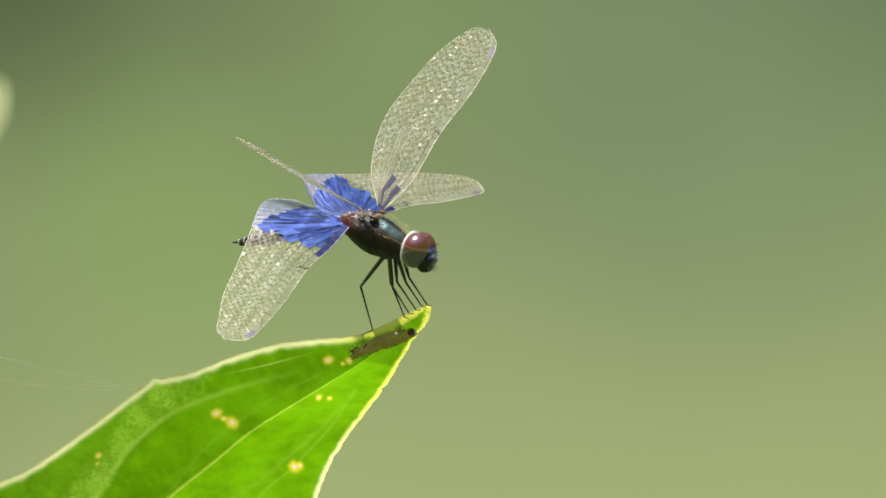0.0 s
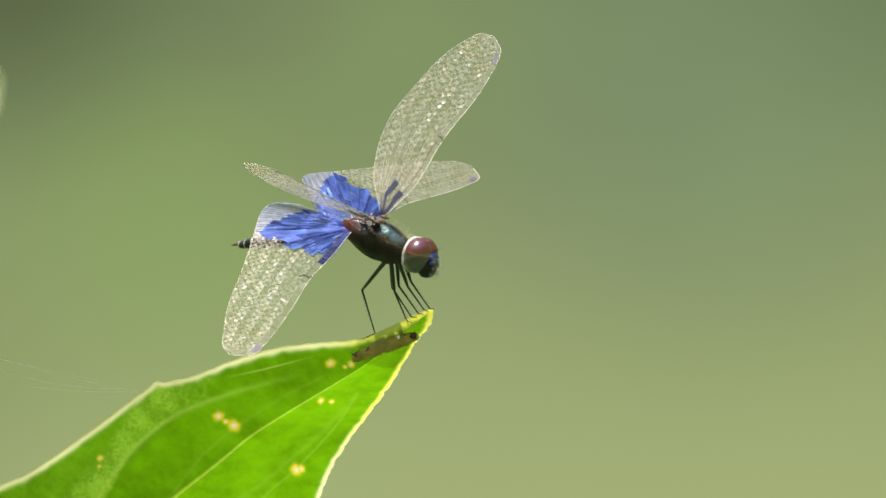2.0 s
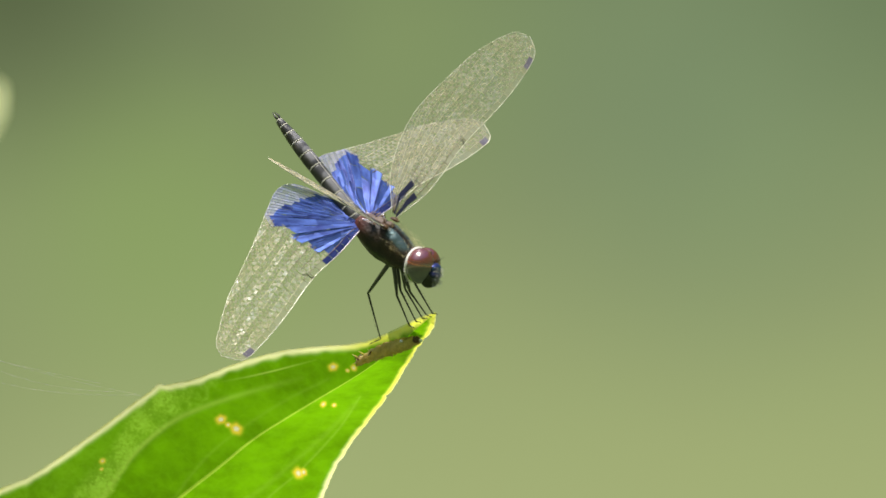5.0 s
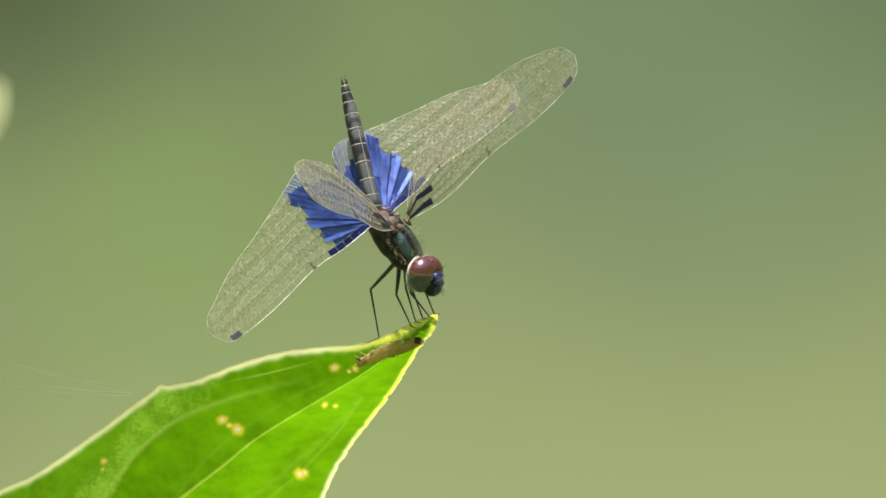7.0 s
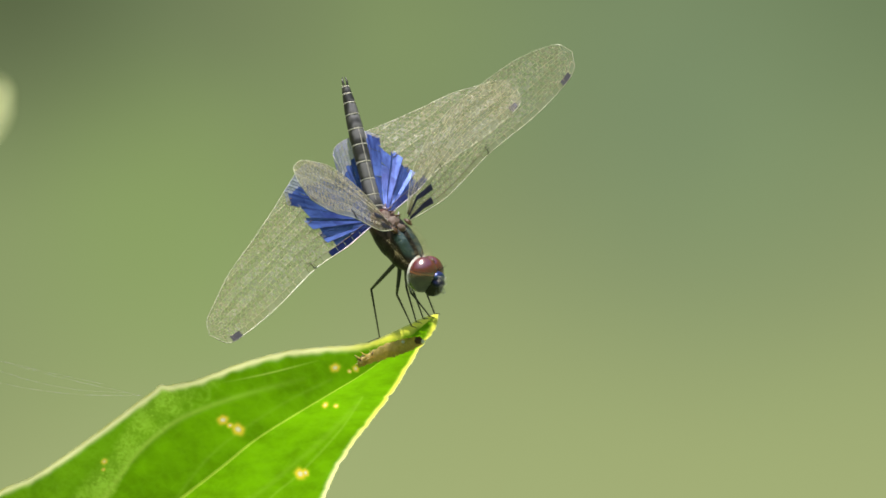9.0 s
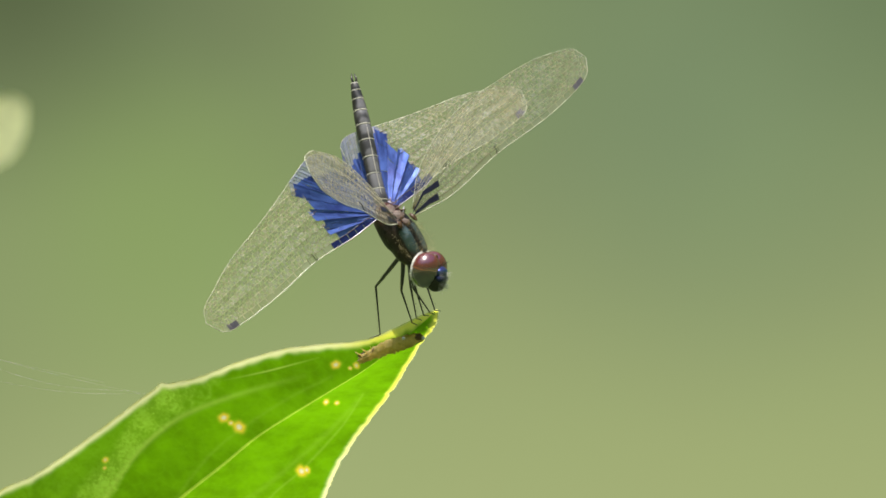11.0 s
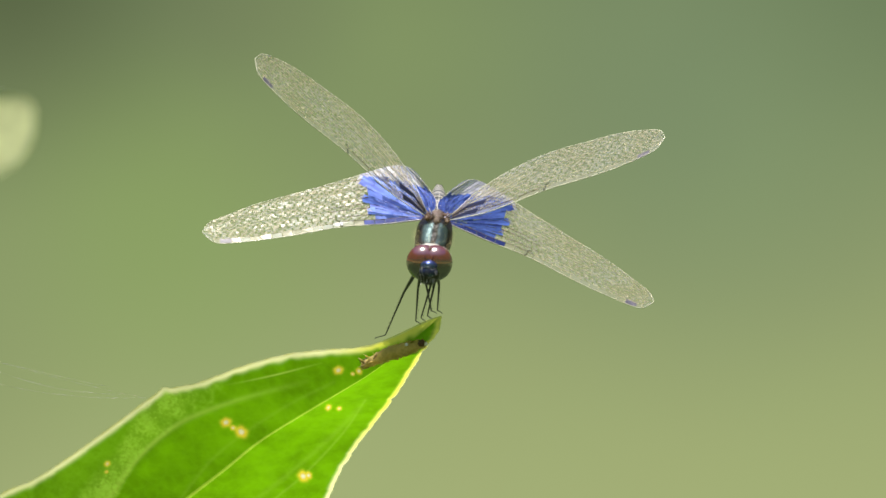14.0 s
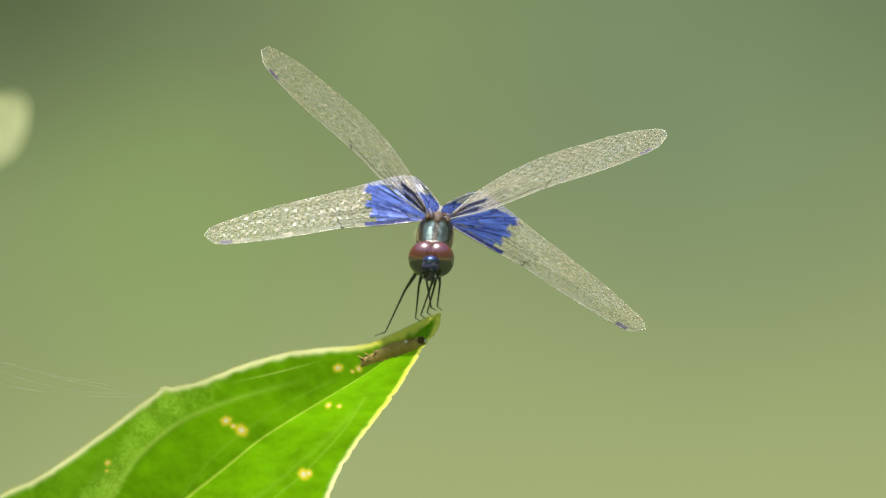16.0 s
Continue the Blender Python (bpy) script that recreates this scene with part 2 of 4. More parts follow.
def abdomen_material():
    """Dark chitin, dusty pale along the back with the sun's sheen put into the colour, and dark spots on the flanks."""
    m, nt, out = material("dark_abdomen")
    xyz = nt.nodes.new("ShaderNodeSeparateXYZ")
    nt.links.new(where(nt), xyz.inputs[0])
    n1, n2 = grain(nt, 600, 3), grain(nt, 3000, 3)
    col = blend(nt, smooth(nt, n1, 0.3, 0.7), (0.024, 0.022, 0.021), (0.065, 0.060, 0.056))
    # upper side lightened: dusty coat plus painted sheen from the sun above
    bloom_sheen = smooth(nt, calc(nt, "ADD", xyz.outputs[2], calc(nt, "MULTIPLY", calc(nt, "SUBTRACT", n1, 0.5), 0.0006)), 0.00030, 0.00072)
    bloom_sheen = calc(nt, "MULTIPLY", bloom_sheen, smooth(nt, xyz.outputs[0], -0.0028, -0.0012, 1.0, 0.15))
    col = blend(nt, calc(nt, "MULTIPLY", bloom_sheen, 0.8), col, (0.25, 0.24, 0.26))
    spots = smooth(nt, grain(nt, 330, 2), 0.54, 0.62, 0.0, 0.85)
    col = blend(nt, spots, col, (0.03, 0.028, 0.03))
    surface(nt, out, Base_Color=col, Roughness=0.42, Specular_IOR_Level=0.5, Normal=bump(nt, n2, 0.4, 0.00005))
    return m


def ground_material():
    m, nt, out = material("wet_grass_ground")
    n1, n2 = grain(nt, 0.8, 4), grain(nt, 9, 4)
    col = blend(nt, smooth(nt, n1, 0.35, 0.65), (0.035, 0.065, 0.018), (0.075, 0.115, 0.032))
    col = blend(nt, smooth(nt, n2, 0.4, 0.7, 0.0, 0.5), col, (0.05, 0.055, 0.025))
    surface(nt, out, Base_Color=col, Roughness=0.8, Normal=bump(nt, n2, 0.6, 0.05))
    return m


MAT_BLADE = leaf_material("green_leaf_blade", (0.13, 0.29, 0.02), (0.245, 0.61, 0.001), 0.15, 0.5, marked=True, share=0.56)
MAT_RIB = leaf_material("leaf_rib", (0.30, 0.42, 0.08), (0.52, 0.84, 0.05), share=0.62)
MAT_EDGE = glowing_leaf_edge()
MAT_STEM = plain("green_stem", (0.10, 0.17, 0.04), 0.5, 0, 0.4, 60, 0.3)
MAT_PALE_LEAF = leaf_material("sunlit_pale_leaf", (0.78, 0.82, 0.56), (0.74, 0.78, 0.42), 0.4, 0.45)
MAT_CASE = thin_skin("dry_brown_skin", (0.80, 0.64, 0.30), (1.0, 0.82, 0.30))
MAT_CASE_DARK = plain("dark_brown_skin", (0.10, 0.050, 0.018), 0.5, 0, 0.5, 900, 0.4)
MAT_DROP = glowing_fleck()
MAT_SILK = glowing_fleck()
MAT_WING = membrane_material("clear_wing_skin", (0.92, 0.89, 0.80), 0.245, 0.0044, 0.24, 0.024)
MAT_LOBE = membrane_material("smoky_wing_skin", (0.50, 0.54, 0.86), 0.70, 0.010, 0.35, 0.07)
MAT_VEIN = plain("brown_wing_vein", (0.66, 0.57, 0.38), 0.4, 0, 0.5, 900, 0.3)
MAT_WING_EDGE = plain("pale_wing_edge", (0.90, 0.82, 0.66), 0.25, 0, 0.5, 900, 0.2)
# pale colour that stands in for sun glints at the wing roots
MAT_ROOT_GLINT = plain("pale_lilac_glint", (0.78, 0.70, 0.86), 0.25, 0.2, 0.8, 900, 0.15)
MAT_STREAK = plain("blue_black_streak", (0.020, 0.020, 0.055), 0.35, 0.3, 0.5, 900, 0.4)
MAT_BLUE_VEIN = plain("blue_wing_vein", (0.09, 0.11, 0.36), 0.35, 0.3, 0.5, 900, 0.3)
MAT_VEIN_ROOT = plain("brown_root_vein", (0.16, 0.11, 0.07), 0.35, 0, 0.6, 900, 0.3)
MAT_VEIN_DARK = plain("dark_wing_vein", (0.03, 0.022, 0.018), 0.4, 0, 0.5, 900, 0.3)
MAT_STIGMA = plain("violet_wing_cell", (0.13, 0.115, 0.155), 0.45, 0.0, 0.6, 900, 0.3)
MAT_BLUE = blue_wing_material("iridescent_blue_wing", (0.010, 0.016, 0.19), (0.120, 0.215, 0.70))
MAT_STREAK_BLUE = blue_wing_material("deep_blue_wing", (0.006, 0.009, 0.09), (0.030, 0.050, 0.27))
MAT_THORAX = thorax_material()
MAT_EYE = eye_material()
MAT_FACE = face_material()
MAT_FACE_LOW = plain("dark_lower_face", (0.022, 0.024, 0.012), 0.4, 0.2, 0.5, 1500, 0.4)
MAT_ABDOMEN = abdomen_material()
MAT_PLATE = thin_skin("pale_back_plate", (0.50, 0.38, 0.33), (0.5, 0.36, 0.28))
MAT_RING = plain("pale_segment_ring", (0.58, 0.54, 0.48), 0.5, 0, 0.5, 900, 0.2)
MAT_LEG = plain("black_leg", (0.014, 0.013, 0.013), 0.34, 0, 0.8, 900, 0.4)
MAT_HAIR = plain("golden_hair", (0.82, 0.70, 0.38), 0.5, 0, 0.4, 900, 0.2)
MAT_HAIR_PALE = plain("white_hair", (0.80, 0.78, 0.74), 0.5, 0, 0.4, 900, 0.1)
MAT_GROUND = ground_material()
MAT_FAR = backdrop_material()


# ---- mesh helpers ----
class Build:
    """Gathers points and faces in millimetres."""

    def __init__(self):
        self.v, self.f = [], []

    def grid(self, rows, close=False):
        n, k = len(rows), len(rows[0])
        o = len(self.v)
        for r in rows:
            self.v += [tuple(p) for p in r]
        for i in range(n - 1):
            for j in range(k if close else k - 1):
                a, b = o + i * k + j, o + i * k + (j + 1) % k
                self.f.append((a, b, b + k, a + k))
        return o

    def cap(self, start, count, flip=False):
        loop = list(range(start, start + count))
        self.f.append(tuple(reversed(loop) if flip else loop))

    def tube(self, path, radii, sides=6):
        path = [Vector(p) for p in path]
        rows = []
        side = None
        for i, p in enumerate(path):
            d = (path[min(i + 1, len(path) - 1)] - path[max(i - 1, 0)]).normalized()
            if side is None:
                side = d.orthogonal().normalized()
            side = (side - d * side.dot(d)).normalized()
            up = d.cross(side)
            r = radii[i] if isinstance(radii, (list, tuple)) else radii
            rows.append([p + (side * math.cos(a) + up * math.sin(a)) * r for a in (2 * math.pi * s / sides for s in range(sides))])
        o = self.grid(rows, True)
        self.cap(o, sides, True)
        self.cap(o + (len(rows) - 1) * sides, sides)

    def ellipsoid(self, centre, radii, n=14, k=20, wobble=0.0):
        c = Vector(centre)
        rows = []
        for i in range(n + 1):
            a = math.pi * min(max(i / n, 0.004), 0.996)
            ring = []
            for j in range(k):
                b = 2 * math.pi * j / k
                d = Vector((math.sin(a) * math.cos(b), math.sin(a) * math.sin(b), math.cos(a)))
                w = 1 + wobble * (noise.noise(d * 2.3 + c) if wobble else 0)
                ring.append(c + Vector((d.x * radii[0], d.y * radii[1], d.z * radii[2])) * w)
            rows.append(ring)
        o = self.grid(rows, True)
        self.cap(o, k)
        self.cap(o + n * k, k, True)

    def loft(self, rings, k=20):
        """rings: x, centre z, half width, half height; along x."""
        rows = [[(x, ry * math.cos(2 * math.pi * j / k), cz + rz * math.sin(2 * math.pi * j / k)) for j in range(k)] for x, cz, ry, rz in rings]
        o = self.grid(rows, True)
        self.cap(o, k, True)
        self.cap(o + (len(rows) - 1) * k, k)

    def mesh(self, name, material, shade=True, marks=None):
        me = bpy.data.meshes.new(name)
        me.from_pydata([(x * MM, y * MM, z * MM) for x, y, z in self.v], [], self.f)
        for key, values in (marks or {}).items():
            me.attributes.new(key, "FLOAT", "POINT").data.foreach_set("value", values)
        me.materials.append(material)
        if shade:
            me.polygons.foreach_set("use_smooth", [True] * len(me.polygons))
        me.update()
        return me


def part(name, build, material, parent, label="", kind="", shade=True, marks=None):
    ob = new(name, build.mesh(name, material, shade, marks))
    ob.parent = parent
    return tagged(ob, label, kind=kind)


def curve_through(points, t):
    """A smooth curve through the points (any dimension), t from 0 to 1."""
    n = len(points) - 1
    x = min(max(t, 0.0), 1.0) * n
    i = min(int(x), n - 1)
    u = x - i
    p1, p2 = points[i], points[i + 1]
    p0 = points[i - 1] if i > 0 else tuple(2 * a - b for a, b in zip(p1, p2))
    p3 = points[i + 2] if i + 2 <= n else tuple(2 * b - a for a, b in zip(p1, p2))
    return tuple(0.5 * (2 * b + (c - a) * u + (2 * a - 5 * b + 4 * c - d) * u * u + (3 * b - a - 3 * c + d) * u ** 3)
                 for a, b, c, d in zip(p0, p1, p2, p3))


def profile(points, x):
    """Height over x of a smooth line through (x, y) points."""
    for i in range(len(points) - 1):
        if x <= points[i + 1][0] or i == len(points) - 2:
            (x1, y1), (x2, y2) = points[i], points[i + 1]
            x0, y0 = points[i - 1] if i > 0 else (2 * x1 - x2, 2 * y1 - y2)
            x3, y3 = points[i + 2] if i + 2 < len(points) else (2 * x2 - x1, 2 * y2 - y1)
            u = (x - x1) / (x2 - x1)
            m1, m2 = (y2 - y0) / (x2 - x0) * (x2 - x1), (y3 - y1) / (x3 - x1) * (x2 - x1)
            return (2 * u ** 3 - 3 * u * u + 1) * y1 + (u ** 3 - 2 * u * u + u) * m1 + (3 * u * u - 2 * u ** 3) * y2 + (u ** 3 - u * u) * m2


# ---- the setting ----
def build_backdrop():
    b = Build()
    rows = []
    # a full ring; the unseen part is added for green reflections
    for j in range(13):
        z = -1100 + 5200 * j / 12
        rows.append([(5200 * math.sin(a), 5200 * math.cos(a) - 200, z) for a in (radians(-180 + 5 * i) for i in range(73))])
    b.grid(rows)
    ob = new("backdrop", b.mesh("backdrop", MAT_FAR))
    ob.location = (0, 0, EYE_HEIGHT)
    tagged(ob, "far green bank of water and trees, wholly blurred, painted and self-lit all round", "backdrop", kind="structure")


def build_ground():
    b = Build()
    size = 400000
    b.grid([[(-size + 2 * size * i / 8, -size + 2 * size * j / 8, 0) for i in range(9)] for j in range(9)])
    tagged(new("ground", b.mesh("ground", MAT_GROUND)), "damp green grassy ground at the water's edge", "ground", kind="structure")


build_backdrop()
build_ground()

# ---- the leaf ----
# The leaf's space has its tip at the origin, x to the right, z up, y away from the viewer.
TIP = (-0.5625 * MM, 4.6 * MM, EYE_HEIGHT - 7.125 * MM)
LEAF_TOP = [(0, 0), (-2.6, -1.15), (-5.6, -2.6), (-8.6, -3.6), (-13.0, -3.95), (-17.5, -4.5), (-22.6, -5.95), (-27.0, -7.6),
            (-31.2, -8.6), (-36.0, -12.0), (-41.0, -15.6), (-45.2, -18.3), (-49.6, -20.4), (-58, -27), (-66, -38), (-72, -52)]
LEAF_MID = [(0, 0), (-2.6, -2.2), (-5.4, -4.6), (-8.6, -6.9), (-12.4, -9.2), (-16.4, -11.6), (-20.5, -14.2), (-24.2, -17.2),
            (-28.2, -20.3), (-32.5, -23.8), (-37.0, -27.5), (-42.0, -31.6), (-47.5, -36.2), (-54, -41.5), (-62, -48), (-72, -56)]
LEAF_LOW = [(0, 0), (-0.5, -1.9), (-1.7, -3.4), (-3.4, -6.0), (-5.3, -9.1), (-7.2, -11.5), (-9.2, -14.1), (-11.0, -16.8),
            (-12.3, -19.4), (-13.4, -22.6), (-15.0, -27.0), (-18.0, -33), (-24.0, -41), (-34.0, -49), (-50, -56), (-72, -60)]


AXIS = (0.5625, 7.125)


def leaf_point(s, w, lift=0.0):
    """s: 0 at the tip, 1 at the stalk; w: -1 at the top edge, 0 on the midrib, 1 at the lower edge; lift: towards the viewer."""
    mid = curve_through(LEAF_MID, s)
    edge = curve_through(LEAF_TOP if w < 0 else LEAF_LOW, s)
    k = abs(w)
    rag = (0.16 if w > 0 else 0.07) * noise.noise(Vector((s * 46, w, 2.0))) + (0.07 if w > 0 else 0.02) * noise.noise(Vector((s * 150, w, 5.0)))
    if w > 0:
        rag -= 0.35 * math.exp(-((s - 0.272) / 0.006) ** 2) + 0.25 * math.exp(-((s - 0.150) / 0.005) ** 2)
    else:
        rag += 0.30 * math.exp(-((s - 0.528) / 0.007) ** 2)
    k *= 1 + max(0.0, abs(w) - 0.8) / 0.2 * rag / max(3.0, math.hypot(edge[0] - mid[0], edge[1] - mid[1])) * min(1.0, s / 0.06)
    x, z = mid[0] + (edge[0] - mid[0]) * k, mid[1] + (edge[1] - mid[1]) * k
    across = ((edge[0] - mid[0]) * 0.64 - (edge[1] - mid[1]) * 0.77) * k
    lean = min(1.0, s / 0.22)
    y = -(0.70 + 0.30 * lean * lean * (3 - 2 * lean)) * z
    if w < 0:
        steep = min(1.0, max(0.0, (s - 0.28) / 0.25))
        y -= (0.26 + 0.14 * steep * steep * (3 - 2 * steep)) * across
        # towards the stalk a side vein stands a little proud
        rise = edge[1] - mid[1]
        grow = min(1.0, max(0.0, (s - 0.33) / 0.17))
        grow = grow * grow * (3 - 2 * grow)
        crest = max(0.30, 0.66 - 1.2 * max(0.0, s - 0.47))
        over = max(0.0, k - crest)
        y += grow * (0.12 * rise * over * over / (over + 0.07))
        y -= grow * 0.04 * math.exp(-((k - crest) / 0.07) ** 2)
    else:
        y += 0.32 * across
    bend = min(1.0, max(0.0, (s - 0.03) / 0.36))
    y += 9.0 * bend * bend * (3 - 2 * bend)
    y += 0.22 * math.sin(11 * s + 2 * w) * k
    y += 0.16 * noise.noise(Vector((x * 0.30, 0.3, z * 0.30)))
    far = 1 + y / 700.7
    return Vector((AXIS[0] + (x - AXIS[0]) * far, y - lift, AXIS[1] + (z - AXIS[1]) * far))


# the last line is a stuck silk thread's glint, painted into the blade
VEINS_AND_THREAD = [[(-42, -27), (-38.6, -22.6), (-35.2, -17.6), (-33.0, -15.0), (-30.0, -12.5), (-26.9, -10.9), (-22.0, -9.2), (-15.0, -7.3)],
         [(-30, -29), (-24, -22.8), (-19.5, -19.6), (-13.5, -14.6), (-9, -10.2)],
         [(-30, -21.6), (-25, -15.5), (-18, -10.5), (-12, -7.4)],
         [(-22.0, -24.5), (-18.5, -20.4), (-15.4, -17.8), (-11.0, -13.1), (-8.5, -9.4)],
         [(-27.8, -8.4), (-20.0, -6.95), (-13.4, -5.3)]]
# the first two spots are a white glint painted like pale scars
SCARS_AND_GLINT = [(-37.2, -16.5, 0.5), (-37.3, -17.4, 0.3), (-24.0, -11.9, 0.85), (-23.2, -12.5, 0.5), (-22.3, -12.95, 1.0), (-15.4, -17.9, 0.9), (-14.8, -17.8, 0.6), (-11.5, -6.1, 0.75), (-12.6, -10.25, 0.5),
         (-11.4, -10.35, 0.40), (-9.2, -6.2, 0.55), (-9.9, -6.5, 0.35), (-6.9, -2.9, 0.35)]


def leaf_marks(points):
    xz = np.array([((p[0] - AXIS[0]) / (1 + p[1] / 700.7) + AXIS[0], (p[2] - AXIS[1]) / (1 + p[1] / 700.7) + AXIS[1]) for p in points])
    vein = np.zeros(len(xz))
    for i, line in enumerate(VEINS_AND_THREAD):
        path = np.array([curve_through(line, t / 40) for t in range(41)])
        best = np.full(len(xz), 1e9)
        for a, c in zip(path, path[1:]):
            d = c - a
            t = np.clip(((xz - a) @ d) / (d @ d), 0, 1)
            best = np.minimum(best, np.hypot(*(xz - a - t[:, None] * d).T))
        vein = np.maximum(vein, (0.75, 0.10, 0.10, 0.20, 0.9)[i] * np.exp(-(best / (0.30, 0.3, 0.2, 0.12, 0.09)[i]) ** 2) * (np.clip((-14.0 - xz[:, 0]) / 18, 0.1, 1) if i == 0 else np.exp(-((xz[:, 0] + 18.5) / 3.4) ** 2) if i == 4 else 1.0))
    scar_glint = np.zeros(len(xz))
    for x, z, r in SCARS_AND_GLINT:
        jag = 1 + 0.10 * np.sin(2 * np.arctan2(xz[:, 1] - z, xz[:, 0] - x) + x) + 0.05 * np.sin(5 * np.arctan2(xz[:, 1] - z, xz[:, 0] - x) - z)
        scar_glint = np.maximum(scar_glint, np.exp(-(np.hypot(xz[:, 0] - x, xz[:, 1] - z) / (r * 0.62 * jag)) ** 2))
    # pale waxy patches and the fold's sunlit sheen, put into the colour, fading towards the tip
    crest = np.array([curve_through([(-48, -36), (-40.5, -25.5), (-36.2, -20.4), (-33.2, -15.3), (-27.4, -11.0), (-23.5, -9.2)], t / 40) for t in range(41)])
    above = xz[:, 1] - np.interp(xz[:, 0], crest[:, 0], crest[:, 1])
    patchy = np.array([noise.noise(Vector((x * 0.55, 3.0, z * 0.55))) + 0.6 * noise.noise(Vector((x * 1.9, 7.0, z * 1.9))) for x, z in xz])
    bloom_sheen = np.clip((above + 0.2 + 0.5 * patchy) / 0.9, 0, 1) * np.clip((-24.5 - xz[:, 0] + 2.2 * patchy) / 5, 0, 1)
    bloom_sheen *= np.clip(0.80 + 0.35 * patchy, 0.25, 1)
    bloom_sheen *= np.clip((above - 6.5) / -2.5, 0.15, 1)
    return {"vein": vein, "scar_glint": scar_glint, "bloom_sheen": bloom_sheen}


def build_leaf():
    leaf = tagged(new("leaf"), "fresh green pointed leaf, backlit, with pale margin and blemishes", "leaf")
    steps = [0.003 + 0.72 * i / 400 for i in range(401)] + [0.723 + 0.277 * i / 40 for i in range(1, 41)]
    for half in (-1, 1):
        b = Build()
        b.grid([[leaf_point(s, half * (0.018 + 0.982 * j / 90)) for j in range(91)] for s in steps])
        marks = leaf_marks(b.v)
        # the thin pale edge of the blade, its sunlit curl put into the colour, broad and yellow towards the tip
        rim = []
        for s in steps:
            mid, edge = curve_through(LEAF_MID, s), curve_through(LEAF_TOP if half < 0 else LEAF_LOW, s)
            span = math.hypot(edge[0] - mid[0], edge[1] - mid[1])
            near = max(0.0, 1 - s / 0.17)
            width = (0.52 + 0.45 * min(1.0, near * 2.5)) if half < 0 else 0.42 + 0.20 * near
            width *= 1 + 0.35 * noise.noise(Vector((s * 60, half, 1.0)))
            rim += [math.exp(-((1 - (0.008 + 0.992 * j / 90)) * span / width) ** 3) for j in range(91)]
        marks["rim"] = rim
        part("blade", b, MAT_BLADE, leaf, marks=marks)
    # the pale margin proper: a thin lip beyond the blade that curls back a little
    for half, broad, count, reach in ((-1, 0.20, 520, 0.9), (1, 0.13, 420, 0.95)):
        b = Build()
        rows = []
        for i in range(count + 1):
            s = 0.004 + reach * i / count
            edge, inside = leaf_point(s, half * 1.0), leaf_point(s, half * 0.9)
            ahead = leaf_point(s + 0.004, half * 1.0) - edge
            out = edge - inside
            out = (out - ahead * out.dot(ahead) / ahead.length_squared).normalized()
            face = ahead.cross(out).normalized()
            if face.y > 0:
                face = -face
            size = broad * (1 + 0.3 * noise.noise(Vector((i * 0.06, 2, half)))) * min(1.0, 0.3 + s / 0.05)
            rows.append([edge + out * size * t - face * size * 0.15 * t * t for t in (-0.05, 0.35, 0.7, 1.0)])
        b.grid(rows)
        part("margin", b, MAT_EDGE, leaf, "pale yellow leaf margin")
    b = Build()
    b.grid([[leaf_point(s, w, 0.004) for w in (-0.0185, -0.012, -0.006, 0.0, 0.006, 0.012, 0.0185)] for s in steps])
    part("midrib", b, MAT_RIB, leaf, "yellow-green midrib")
    b = Build()
    stalk = leaf_point(1.0, 0.0)
    b.tube([stalk, stalk + Vector((-6, 4, -6)), stalk + Vector((-11, 9, -14)), stalk + Vector((-14, 12, -26))], [0.45, 0.7, 0.8, 0.9], 8)
    part("stalk", b, MAT_RIB, leaf)
    # dry skin of a moulted grub stuck below the tip
    b = Build()
    n = 34
    path, radii = [], []
    y0, y1 = leaf_depth(-8.9, -5.75) - 0.7, leaf_depth(-2.0, -3.2) - 0.7
    clear = max(y0 + (y1 - y0) * u - leaf_depth(-8.9 + 6.9 * u, -5.75 + 2.55 * u + dz) for u in (0.0, 0.2, 0.4, 0.6, 0.8, 1.0) for dz in (-0.2, 0.6))
    y0, y1 = y0 - max(0.0, clear + 0.35), y1 - max(0.0, clear + 0.35)
    for i in range(n):
        u = i / (n - 1)
        gx, gz = -8.9 + 6.9 * u, -5.75 + 2.55 * u + 0.25 * math.sin(math.pi * u)
        path.append(Vector((gx, y0 + (y1 - y0) * u, gz)))
        radii.append((0.16 + 0.62 * math.sin(math.pi * min(1, 0.06 + 0.80 * u)) ** 0.8) * (1 + 0.05 * math.sin(u * 40)) + 0.12 * noise.noise(Vector((u * 9, 1, 4))))
    b.tube(path, radii, 16)
    for i, (x, y, z) in enumerate(b.v):
        k = 0.28 * noise.noise(Vector((x, y, z)) * 1.7) + 0.24 * noise.noise(Vector((x, y, z)) * 4)
        mean = y0 + (y1 - y0) * (x + 8.9) / 6.9
        b.v[i] = (x, mean + (y - mean) * 0.45 + 0.6 * k, z + k)
    case = part("grub_skin", b, MAT_CASE, leaf, "dry brown moulted grub skin")
    rnd = random.Random(21)
    for i in range(9):
        b = Build()
        u = rnd.uniform(-0.02, 0.22)
        p = Vector((-8.9 + 6.9 * u, y0 + (y1 - y0) * u - rnd.uniform(0.1, 0.5), -5.75 + 2.55 * u + rnd.uniform(-0.55, 0.8)))
        d = Vector((rnd.uniform(-1, 0.2), rnd.uniform(-0.4, 0.1), rnd.uniform(-0.8, 0.5))).normalized()
        b.tube([p + d * k + Vector((0, 0, 0.12 * k * k)) for k in (-0.5, -0.1, 0.3, 0.7)], [0.05, 0.09, 0.07, 0.02], 5)
        part("torn_flap", b, MAT_CASE if i % 3 else MAT_CASE_DARK, case)
    b = Build()
    b.ellipsoid((-2.25, y1 - 0.05, -3.1), (0.42, 0.4, 0.38), 10, 14, 0.5)
    part("dark_end", b, MAT_CASE_DARK, case, "dark brown end")
    b = Build()
